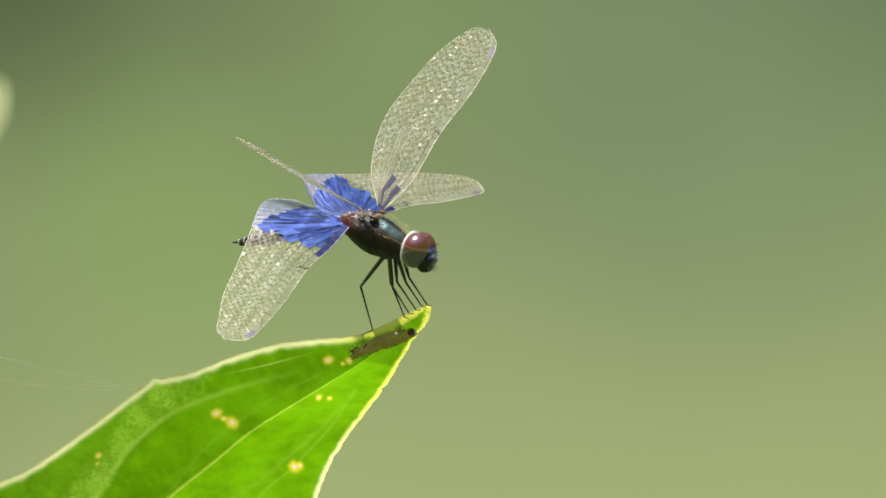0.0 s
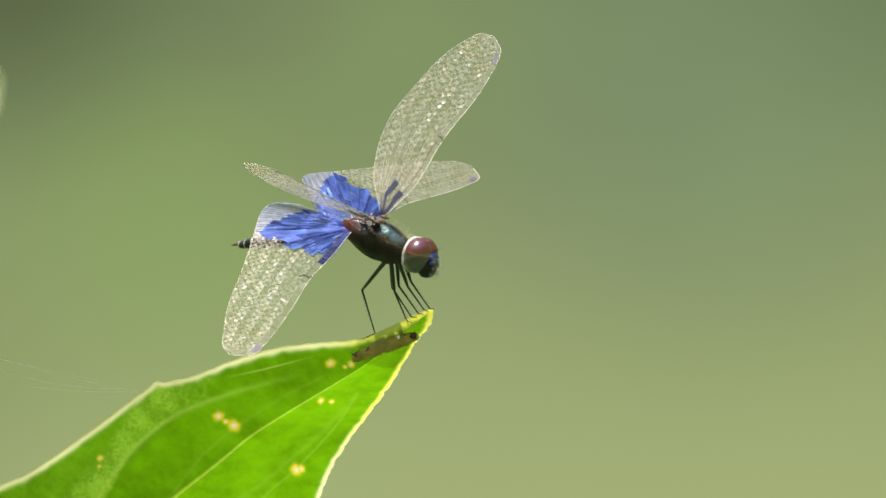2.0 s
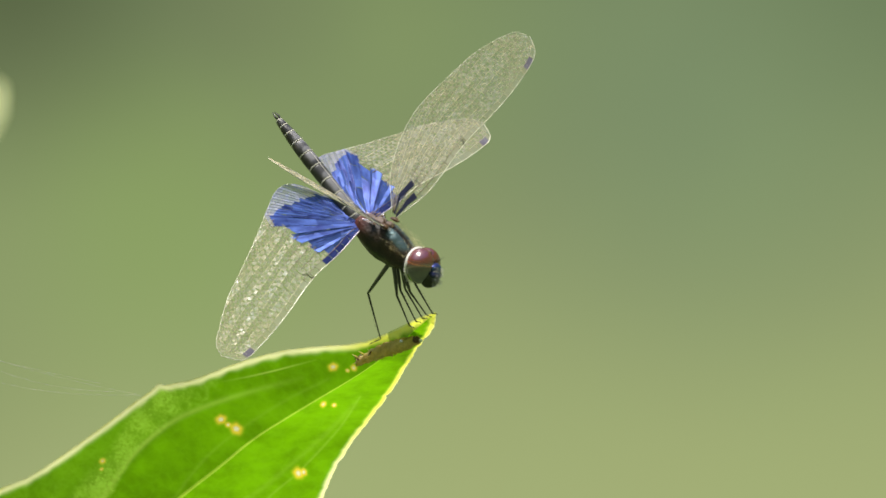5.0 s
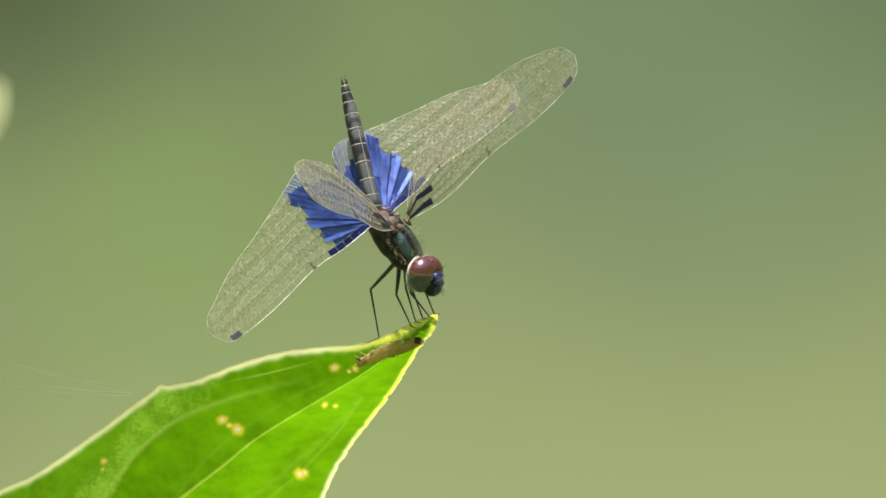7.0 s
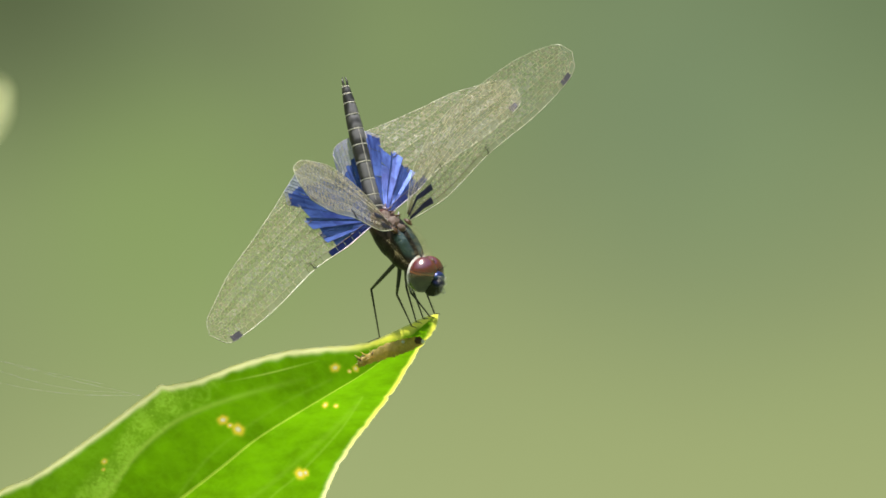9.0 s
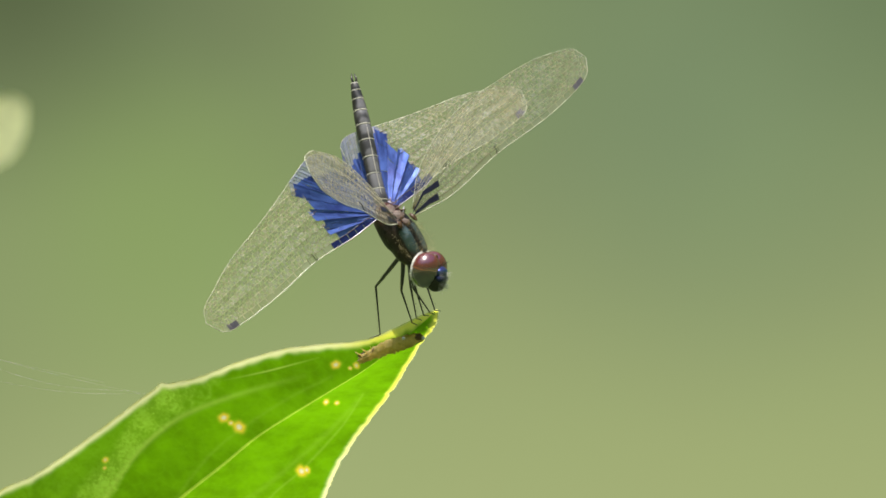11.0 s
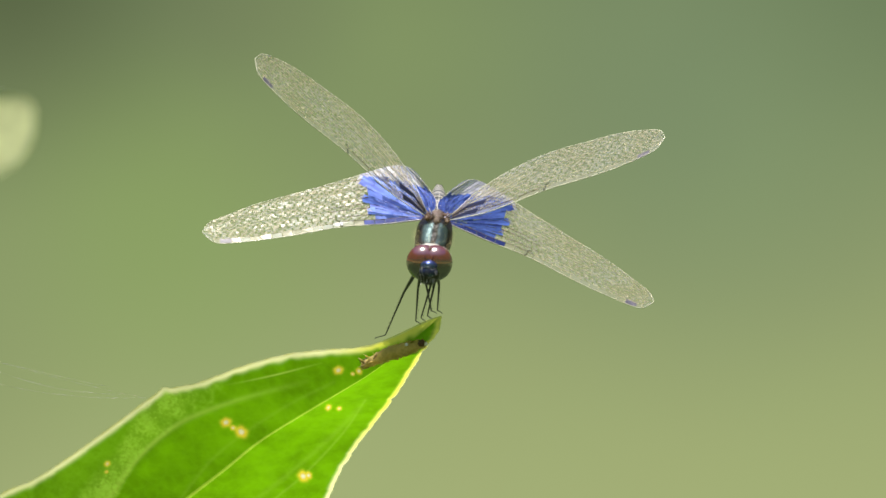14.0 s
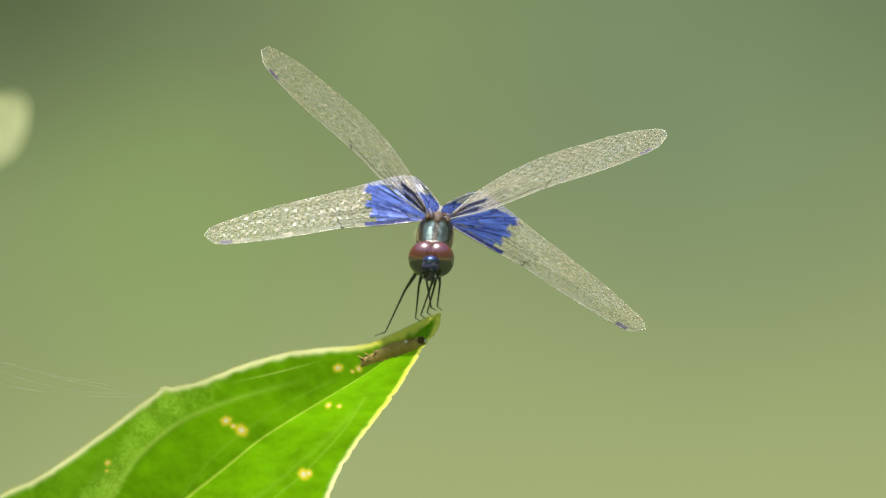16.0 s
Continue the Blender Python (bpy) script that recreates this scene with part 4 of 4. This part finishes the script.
def build_head(fly):
    b = Build()
    b.ellipsoid((-0.55, 0, 0.0), (0.75, 1.7, 1.45), 12, 20)
    head = part("head", b, MAT_LEG, fly, "round head with huge wine-red eyes")
    b = Build()
    b.ellipsoid((-1.12, 0, 0.12), (0.50, 2.30, 1.92), 14, 32)
    part("occiput", b, MAT_HAIR_PALE, head, "white band behind the eyes")
    for side in (-1, 1):
        b = Build()
        b.ellipsoid((-0.10, side * 0.66, 0.10), (1.62, 1.88, 1.98), 34, 44)
        part("eye", b, MAT_EYE, head, "glossy wine-red compound eye")
    b = Build()
    b.ellipsoid((1.00, 0, -0.95), (1.05, 1.22, 1.22), 14, 20, 0.08)
    part("lower_face", b, MAT_FACE_LOW, head, "dark green-brown lower face")
    b = Build()
    b.ellipsoid((1.38, 0, 0.12), (0.74, 0.95, 0.62), 16, 24, 0.05)
    part("brow", b, MAT_FACE, head, "metallic blue brow")
    b = Build()
    b.ellipsoid((1.62, 0, -0.55), (0.60, 1.02, 0.55), 14, 20, 0.10)
    part("upper_lip", b, MAT_FACE, head, "metallic blue-green lip plate")
    b = Build()
    b.ellipsoid((0.45, 0, 1.55), (0.35, 0.28, 0.42), 8, 12)
    part("crown", b, MAT_CASE_DARK, head, "small dark crown between the eyes")
    for side in (-1, 1):
        b = Build()
        b.tube([(1.35, side * 0.35, 0.75), (1.75, side * 0.5, 1.25), (2.0, side * 0.6, 1.5)], [0.05, 0.03, 0.012], 5)
        part("antenna", b, MAT_LEG, head, "short black bristle antenna")
    rnd = random.Random(7)
    spots = []
    for _ in range(230):
        a = rnd.uniform(0, 2 * math.pi)
        spots.append(((-0.95, 2.05 * math.cos(a), 1.65 * math.sin(a)), (-0.1, math.cos(a), math.sin(a))))
    b = Build()
    hairs(b, spots, (0.1, 0, 0), 0.55, 12, 0.022)
    part("collar_hair", b, MAT_HAIR_PALE, head, "pale fringe of hair behind the eyes", kind="stuff")
    spots = [((1.75, rnd.uniform(-0.8, 0.8), rnd.uniform(-1.7, 0.4)), (1, 0, rnd.uniform(-0.6, 0.2))) for _ in range(160)]
    b = Build()
    hairs(b, spots, (0.3, 0, 0), 0.70, 13, 0.011)
    part("face_hair", b, MAT_HAIR_PALE, head, "thin pale face bristles", kind="stuff")
    return head


def build_abdomen(fly):
    widths = [(0, 0.95), (0.06, 1.05), (0.15, 0.90), (0.30, 0.82), (0.50, 0.88), (0.68, 0.86), (0.84, 0.70), (0.96, 0.48), (1.0, 0.38)]
    n = 10
    cuts = [0.0, 0.07, 0.16, 0.28, 0.41, 0.54, 0.66, 0.77, 0.86, 0.93, 0.985]
    first = None
    for i in range(n):
        a, c = cuts[i], cuts[i + 1]
        b = Build()
        rings = []
        for j in range(9):
            t = a + (c - a) * j / 8
            w = profile(widths, t) * (1 + 0.035 * math.sin(math.pi * j / 8) - (0.05 if j in (0, 8) else 0))
            rings.append((-ABDOMEN_LENGTH * t, 0.0, w, w * 0.92))
        b.loft(rings, 18)
        if first is None:
            first = part("abdomen", b, MAT_ABDOMEN, fly, "slim dark ringed abdomen")
        else:
            part("segment", b, MAT_ABDOMEN, first)
        b = Build()
        w = profile(widths, c)
        x = -ABDOMEN_LENGTH * c
        b.loft([(x - 0.09, 0, w * 0.9, w * 0.83), (x - 0.05, 0, w * 1.05, w * 0.97), (x + 0.05, 0, w * 1.05, w * 0.97), (x + 0.09, 0, w * 0.9, w * 0.83)], 18)
        part("pale_ring", b, MAT_RING, first, "thin pale ring")
    for side in (-1, 1):
        b = Build()
        b.tube([(-ABDOMEN_LENGTH * 0.98, side * 0.16, 0.1), (-ABDOMEN_LENGTH * 1.02, side * 0.28, 0.15), (-ABDOMEN_LENGTH * 1.06, side * 0.14, 0.12)], [0.14, 0.13, 0.03], 8)
        part("tail_clasper", b, MAT_ABDOMEN, first)
    b = Build()
    b.tube([(0, 0, 0.88), (-2.5, 0, 0.86), (-5, 0, 0.77), (-9, 0, 0.82), (-13, 0, 0.60)], 0.05, 5)
    part("back_keel", b, MAT_RING, first, "thin pale keel")
    return first


# name, hip, length of thigh, length of shin, foot on the leaf (leaf's space), which way the knee points
LEGS = [("right", (2.2, -0.75, -1.75), 7.0, 7.0, (-6.6, -0.2, -2.80), (-1.0, -0.2, 0.3)),
        ("right", (2.9, -0.75, -1.70), 4.8, 4.8, (-3.0, -0.2, -1.45), (-1.0, -0.4, 0.0)),
        ("right", (3.7, -0.65, -1.35), 4.2, 4.0, (-1.0, -0.2, -0.35), (-1.0, -0.4, -0.2)),
        ("left", (2.2, 0.75, -1.75), 4.6, 4.2, (-2.5, 0.0, -0.95), (-1.0, 0.2, -0.2)),
        ("left", (2.9, 0.75, -1.70), 4.4, 4.0, (-1.7, 0.0, -0.60), (-0.8, 0.3, -0.2)),
        ("left", (3.7, 0.65, -1.35), 4.1, 3.9, (-0.45, -0.1, -0.05), (-0.5, 0.4, -0.2))]


def build_leg(fly, thigh, shin, back):
    b = Build()
    b.tube([(0, 0, 0.35), (0, 0, 0), (0, 0.05, -0.3 * thigh), (0, 0.03, -0.7 * thigh), (0, 0, -thigh)], [0.20, 0.26, 0.24, 0.20, 0.13], 8)
    leg = part("leg", b, MAT_LEG, fly, "thin black spiny leg")
    reach = 1.3 if back < 0 else 0.6
    b = Build()
    b.tube([(0, 0, 0.05), (0, 0, -0.15), (0, 0, -0.5 * shin), (0, 0, -shin), (0.10 * reach, 0, -shin - 0.08), (0.55 * reach, 0, -shin - 0.10), (1.0 * reach, 0, -shin - 0.16), (1.1 * reach, 0, -shin - 0.30)],
           [0.10, 0.13, 0.09, 0.07, 0.06, 0.05, 0.04, 0.02], 7)
    rnd = random.Random(int(thigh * 10))
    for i in range(14):
        z = -shin * (0.1 + 0.85 * i / 14)
        s = 1 if i % 2 else -1
        b.tube([(0, 0, z), (0.22 + rnd.uniform(0, 0.1), 0.12 * s, z - 0.28)], [0.018, 0.006], 3)
    shin_ob = part("shin", b, MAT_LEG, leg)
    return leg, shin_ob, back


fly = tagged(new("dragonfly"), "dark dragonfly with blue-based clear wings perched on the leaf tip", "dragonfly")
build_body(fly)
head = build_head(fly)
abdomen = build_abdomen(fly)
wings = [build_wing(fly, "forewing", FORE, 1), build_wing(fly, "forewing", FORE, -1),
         build_wing(fly, "hindwing", HIND, 1), build_wing(fly, "hindwing", HIND, -1)]
LEGS = [(a, hip, c, d, (x, leaf_depth(x, z) + y, z), knee) for a, hip, c, d, (x, y, z), knee in LEGS]
legs = [build_leg(fly, leg[2], leg[3], -1 if i == 0 else 1) for i, leg in enumerate(LEGS)]


# ---- what moves ----
def turn(yaw, pitch, roll):
    return Euler((radians(roll), radians(pitch), radians(yaw))).to_matrix()


def aim(at, along, ahead):
    """A pose at a place whose -z runs along a direction, with +x as near as can be to another."""
    z = -Vector(along).normalized()
    x = Vector(ahead)
    x = (x - z * x.dot(z)).normalized()
    m = Matrix((x, z.cross(x), z)).transposed().to_4x4()
    m.translation = at
    return m


def at_time(rows, t):
    for a, b in zip(rows, rows[1:]):
        if t <= b[0]:
            k = min(1, max(0, (t - a[0]) / (b[0] - a[0])))
            return [p + (q - p) * k for p, q in zip(a, b)]
    return rows[-1]


def leaf_pose(row):
    _, right, up, lean = row
    return Matrix.Translation((TIP[0] + right * MM, TIP[1], TIP[2] + up * MM)) @ pose(0, 0, 0, 0, lean, 0)


def motions():
    # seconds, millimetres to the right and up, degrees of lean
    leaf_rows = [
        (0.0, -0.75, 0.96, -0.44),
        (0.5, -0.61, 0.67, -0.23),
        (1.0, -0.54, 0.64, -0.16),
        (1.5, -0.50, 0.65, -0.24),
        (2.0, -0.49, 0.55, -0.28),
        (2.5, -0.30, 0.29, -0.14),
        (3.0, -0.30, 0.29, -0.14),
        (3.5, -0.21, 0.25, -0.17),
        (4.0, -0.19, 0.20, -0.16),
        (6.5, -0.10, 0.02, -0.05),
        (7.0, 0.00, -0.00, 0.00),
        (7.5, 0.00, -0.00, 0.00),
        (8.0, 0.06, -0.08, -0.05),
        (8.5, 0.10, -0.10, 0.00),
        (9.0, 0.05, 0.02, -0.07),
        (11.5, 0.10, 0.45, -0.43),
        (12.0, 0.19, 0.18, -0.37),
        (12.5, 0.42, -0.08, -0.16),
        (13.0, 0.39, 0.24, -0.38),
        (13.5, 0.33, 0.10, -0.31),
        (14.0, 0.42, -0.28, -0.02),
        (14.5, 0.28, 0.04, -0.31),
        (15.0, 0.31, -0.12, -0.17),
        (15.5, 0.37, 0.04, -0.29),
        (16.0, 0.36, 0.05, -0.34),
    ]
    for ob in (leaf, silk):
        walk(ob, [(r[0], leaf_pose(r)) for r in leaf_rows])
    # seconds, millimetres of the far leaf from the axis of view
    far_rows = [(0.0, -202.4, 58.9), (1.5, -205.7, 63.3), (2.2, -205.9, 63.3), (3.0, -202.8, 60.0), (4.2, -202.4, 58.9), (6.3, -202.4, 58.9), (9.2, -200.9, 58.5), (11.3, -193.8, 50.3), (11.9, -197.0, 53.4), (12.5, -191.8, 50.3), (13.2, -191.2, 50.7), (14.0, -191.2, 49.9), (14.6, -189.8, 49.3), (15.2, -191.2, 48.4), (15.7, -191.2, 49.1), (16.0, -194.1, 52.2)]
    walk(far_leaf, [(t, pose(x * MM, 2.0, EYE_HEIGHT + z * MM, 50, -3, 8)) for t, x, z in far_rows])
    # seconds; thorax: millimetres x, y, z, degrees yaw, pitch, roll; sweep, lift and twist of the left and right forewing
    # and the left and right hindwing; pitch and yaw of the abdomen; yaw and pitch of the face
    fly_rows = [
        (0.0, -8.03, 0.15, 1.53, -18.4, 14.7, 15.7, 16.0, 40.6, 10.5, -13.5, 28.1, 3.5, 16.9, -3.5, 9.8, -2.8, -19.5, 6.1, -25.9, -12.3, -25.0, 14.0, 2.0),
        (0.5, -7.96, 0.15, 1.20, -18.5, 15.2, 15.9, 15.6, 41.4, 11.4, -11.8, 28.0, -0.1, 15.7, -1.7, 10.3, -2.2, -20.0, 6.2, -26.3, -11.3, -25.1, 14.0, 2.0),
        (1.0, -7.96, 0.14, 1.19, -18.7, 15.1, 16.0, 15.0, 41.6, 12.3, -10.1, 27.0, -3.7, 14.3, -0.9, 10.8, -1.4, -20.9, 6.4, -26.3, -10.8, -25.2, 14.0, 2.0),
        (1.5, -7.93, 0.14, 1.16, -19.1, 15.4, 16.0, 14.9, 40.9, 13.2, -8.7, 26.1, -5.8, 13.5, 0.5, 11.4, -0.5, -21.9, 6.5, -26.4, -10.2, -25.4, 14.0, 2.0),
        (2.0, -7.81, 0.13, 1.02, -19.6, 15.4, 15.4, 14.9, 39.8, 14.1, -8.0, 26.0, -7.8, 12.6, 0.7, 11.8, -0.4, -22.8, 6.6, -25.2, -9.5, -25.5, 14.0, 2.0),
        (2.5, -7.70, 0.13, 0.78, -19.9, 15.6, 15.0, 14.5, 39.9, 15.0, -6.9, 25.9, -9.4, 12.1, 0.7, 12.2, 1.0, -23.6, 6.7, -23.0, -8.7, -25.6, 14.0, 2.0),
        (3.0, -7.70, 0.12, 0.82, -20.2, 16.0, 15.0, 13.5, 40.4, 15.8, -6.1, 26.6, -10.9, 10.9, 2.2, 12.8, 1.5, -24.4, 6.9, -13.7, -8.3, -25.7, 14.0, 2.0),
        (3.5, -7.56, 0.12, 0.76, -20.3, 16.5, 14.9, 12.9, 41.1, 16.7, -5.1, 26.6, -9.8, 9.6, 3.5, 13.3, 2.1, -25.2, 7.0, -5.8, -7.4, -25.9, 14.0, 2.0),
        (4.1, -7.54, 0.11, 0.76, -20.0, 17.5, 15.0, 12.6, 41.8, 17.8, -5.1, 26.6, -8.6, 9.1, 4.7, 14.0, 2.6, -26.5, 7.2, 12.7, -4.4, -26.0, 14.0, 2.0),
        (6.3, -5.87, -0.29, 1.47, -26.2, 42.1, 31.7, 9.0, 39.7, 10.4, 1.9, 40.2, 16.9, -5.8, 5.9, 4.3, 7.5, -11.2, 18.0, 22.2, -19.5, -28.0, 12.0, 6.0),
        (7.0, -5.78, -0.29, 1.29, -26.3, 42.3, 31.2, 8.2, 39.5, 10.4, 1.9, 40.2, 16.9, -6.1, 5.9, 4.3, 7.6, -10.7, 17.9, 23.3, -20.9, -28.0, 12.0, 6.0),
        (7.5, -5.73, -0.29, 1.28, -26.3, 42.2, 31.2, 8.1, 39.3, 10.4, 1.9, 40.2, 16.9, -6.2, 5.9, 4.3, 7.6, -10.7, 18.0, 23.7, -21.4, -28.0, 12.0, 6.0),
        (8.0, -5.60, -0.29, 1.26, -26.2, 42.5, 31.0, 7.9, 40.3, 10.4, 1.9, 40.2, 16.9, -5.6, 6.1, 4.3, 5.2, -8.3, 18.1, 22.0, -20.2, -28.0, 12.0, 6.0),
        (8.5, -5.60, -0.29, 1.23, -26.3, 42.2, 31.3, 7.7, 40.5, 10.4, 1.9, 40.2, 16.9, -5.9, 5.8, 4.3, 6.8, -10.0, 18.0, 22.1, -20.8, -28.0, 12.0, 6.0),
        (9.0, -5.70, -0.29, 1.30, -26.6, 42.3, 31.4, 7.3, 40.8, 10.4, 1.9, 40.2, 16.9, -6.1, 5.9, 4.3, 7.6, -10.8, 18.0, 21.9, -21.6, -28.0, 12.0, 6.0),
        (9.2, -5.70, -0.29, 1.30, -26.6, 42.3, 31.4, 7.3, 40.8, 10.4, 1.9, 40.2, 16.9, -6.1, 5.9, 4.3, 7.6, -10.8, 18.0, 21.9, -21.6, -28.0, 12.0, 6.0),
        (11.3, -5.20, -0.29, 1.96, -26.5, 43.9, 29.8, 7.0, 36.6, 10.3, 1.9, 40.2, 16.9, -5.1, 3.3, 4.2, 5.5, -13.7, 17.4, 17.3, -24.0, -28.9, 12.0, 6.0),
        (11.5, -5.20, -0.29, 1.96, -26.5, 43.9, 29.8, 7.0, 36.6, 10.3, 1.9, 40.2, 16.9, -5.1, 3.3, 4.2, 5.5, -13.7, 17.4, 17.3, -24.0, -29.0, 12.0, 6.0),
        (11.7, -5.08, -0.20, 1.83, -32.4, 45.5, 23.9, 3.7, 28.9, 17.7, 2.0, 42.8, 16.4, -6.5, -5.3, 13.4, 10.8, -11.1, 11.8, 21.0, -16.3, -36.0, 13.0, 5.0),
        (11.8, -3.71, 0.04, 2.91, -57.3, 43.4, 13.5, 0.2, 19.7, 31.8, 10.3, 43.3, 15.9, -8.6, -15.8, 12.1, 15.5, -10.1, 8.5, 27.2, -4.3, -56.0, 16.0, 2.0),
        (11.9, -1.62, -0.10, 2.27, -79.2, 40.5, -1.7, 8.6, 16.3, 18.8, 2.6, 38.6, 19.4, 3.7, -16.8, 7.7, 8.3, -9.5, 10.3, 20.6, -8.0, -86.0, 20.0, 0.0),
        (12.0, -1.84, -0.24, 1.58, -87.2, 39.7, -7.8, 7.5, 21.3, 6.0, 4.4, 36.8, 23.1, 0.4, -17.9, 3.0, -1.4, -21.4, 11.6, 18.1, 2.7, -91.0, 20.0, -2.0),
        (12.1, -0.80, -0.21, 1.48, -92.9, 35.3, -11.2, 8.7, 14.8, 7.0, 5.6, 34.5, 22.0, 8.0, -15.7, 4.3, 3.7, -18.7, 12.0, 10.9, -2.1, -91.1, 19.5, -2.1),
        (12.2, -0.96, -0.16, 1.56, -95.7, 33.1, -11.4, 7.2, 15.1, 8.4, 3.3, 33.5, 20.8, 10.7, -15.8, 5.5, 3.4, -16.5, 12.3, 8.8, -0.5, -91.2, 19.0, -2.2),
        (12.3, -1.29, -0.12, 1.42, -94.5, 32.8, -9.7, 8.3, 17.3, 9.8, 2.8, 33.1, 19.8, 9.1, -16.2, 6.7, 5.5, -14.3, 12.8, 5.0, 0.7, -91.3, 18.5, -2.3),
        (12.5, -1.26, -0.03, 1.62, -93.8, 33.4, -7.2, 5.7, 21.7, 12.5, 3.9, 34.7, 17.6, 2.2, -15.9, 9.0, 6.4, -13.0, 13.3, 2.6, 1.8, -91.5, 17.5, -2.5),
        (12.7, -0.99, 0.04, 1.75, -95.7, 31.9, -9.4, 0.7, 24.1, 11.8, 1.4, 31.0, 16.7, 4.1, -12.9, 9.8, 12.3, -12.3, 12.9, 1.1, 3.1, -91.7, 16.5, -2.7),
        (13.0, -1.12, 0.14, 1.94, -95.7, 30.2, -12.4, 5.3, 31.0, 10.9, 4.2, 31.5, 15.5, 4.6, -12.0, 11.0, 23.4, -10.1, 12.3, 0.1, 0.4, -92.0, 15.0, -3.0),
        (13.5, -1.02, 0.14, 1.88, -95.1, 27.7, -12.4, 5.6, 29.2, 11.4, 3.1, 29.8, 14.6, 6.5, -15.9, 9.5, 19.3, -13.3, 11.4, -9.1, 0.9, -92.0, 14.0, -3.0),
        (14.0, -1.00, 0.14, 1.33, -94.9, 26.9, -11.5, 4.5, 31.8, 12.0, 1.5, 31.6, 13.9, 4.7, -14.2, 8.2, 12.8, -13.6, 10.7, -13.0, 1.4, -92.0, 13.0, -3.0),
        (14.5, -1.23, 0.14, 1.58, -93.7, 25.4, -10.2, 3.4, 32.8, 12.6, -0.3, 32.0, 13.0, 3.9, -13.6, 7.0, 8.4, -15.8, 10.0, -18.0, 1.2, -92.0, 12.0, -3.0),
        (15.0, -1.20, 0.14, 1.38, -93.9, 24.5, -9.9, 3.1, 31.7, 12.0, 0.5, 33.1, 13.4, 6.3, -16.8, 6.5, 8.1, -16.4, 9.6, -18.0, 1.1, -92.0, 11.0, -3.0),
        (15.5, -0.92, 0.14, 1.40, -93.8, 23.3, -10.7, 3.8, 30.8, 11.5, 0.4, 36.4, 14.0, 9.4, -19.2, 6.0, 6.9, -12.1, 9.4, -18.5, 0.1, -92.0, 10.0, -3.0),
        (16.0, -0.88, 0.15, 1.32, -93.9, 22.5, -9.3, 3.3, 28.9, 11.0, 2.2, 35.3, 14.2, 11.5, -20.2, 5.6, 7.8, -14.2, 8.9, -17.1, 0.1, -92.0, 9.0, -3.0),
    ]
    bodies = []
    for r in fly_rows:
        m = turn(*r[4:7]).to_4x4()
        m.translation = (r[1] * MM, r[2] * MM, EYE_HEIGHT + r[3] * MM)
        bodies.append((r[0], m))
    walk(fly, bodies)
    for i, wing in enumerate(wings):
        side = 1 if i % 2 == 0 else -1
        root = FORE_ROOT if i < 2 else HIND_ROOT
        rows = []
        for r in fly_rows:
            sweep, lift, twist = r[7 + 3 * i:10 + 3 * i]
            m = (Matrix.Rotation(radians(-side * sweep), 3, "Z") @ Matrix.Rotation(radians(side * lift), 3, "X") @ Matrix.Rotation(radians(twist), 3, "Y")).to_4x4()
            m.translation = Vector((root[0], side * root[1], root[2])) * MM
            rows.append((r[0], m))
        walk(wing, rows)
    rows = []
    for r in fly_rows:
        m = (Matrix.Rotation(radians(r[20]), 3, "Z") @ Matrix.Rotation(radians(r[19]), 3, "Y")).to_4x4()
        m.translation = Vector(ABDOMEN_AT) * MM
        rows.append((r[0], m))
    walk(abdomen, rows)
    rows = []
    for r in fly_rows:
        m = (turn(*r[4:7]).inverted() @ turn(r[21], r[22], r[23])).to_4x4()
        m.translation = Vector(HEAD_AT) * MM
        rows.append((r[0], m))
    walk(head, rows)
    for (leg, shin_ob, back), (_, hip, thigh, shin, foot, knee) in zip(legs, LEGS):
        leg_rows, shin_rows = [], []
        for t, body in bodies:
            place = body.inverted() @ (leaf_pose(at_time(leaf_rows, t)) @ (Vector(foot) * MM)) / MM
            h = Vector(hip)
            way = place - h
            d = min(way.length, (thigh + shin) * 0.995)
            way.normalize()
            k = (thigh * thigh - shin * shin + d * d) / (2 * d)
            out = Vector(knee)
            out = (out - way * out.dot(way)).normalized()
            bend = h + way * k + out * math.sqrt(max(0.0, thigh * thigh - k * k))
            upper = aim(h * MM, bend - h, (1, 0, 0.2))
            lower = aim(bend * MM, h + way * d - bend, body.to_3x3().inverted() @ Vector((-0.72, 0.2, -0.66) if back < 0 else (0.8, -0.2, -0.5)))
            leg_rows.append((t, upper))
            shin_rows.append((t, upper.inverted() @ lower))
        walk(leg, leg_rows)
        walk(shin_ob, shin_rows)


motions()
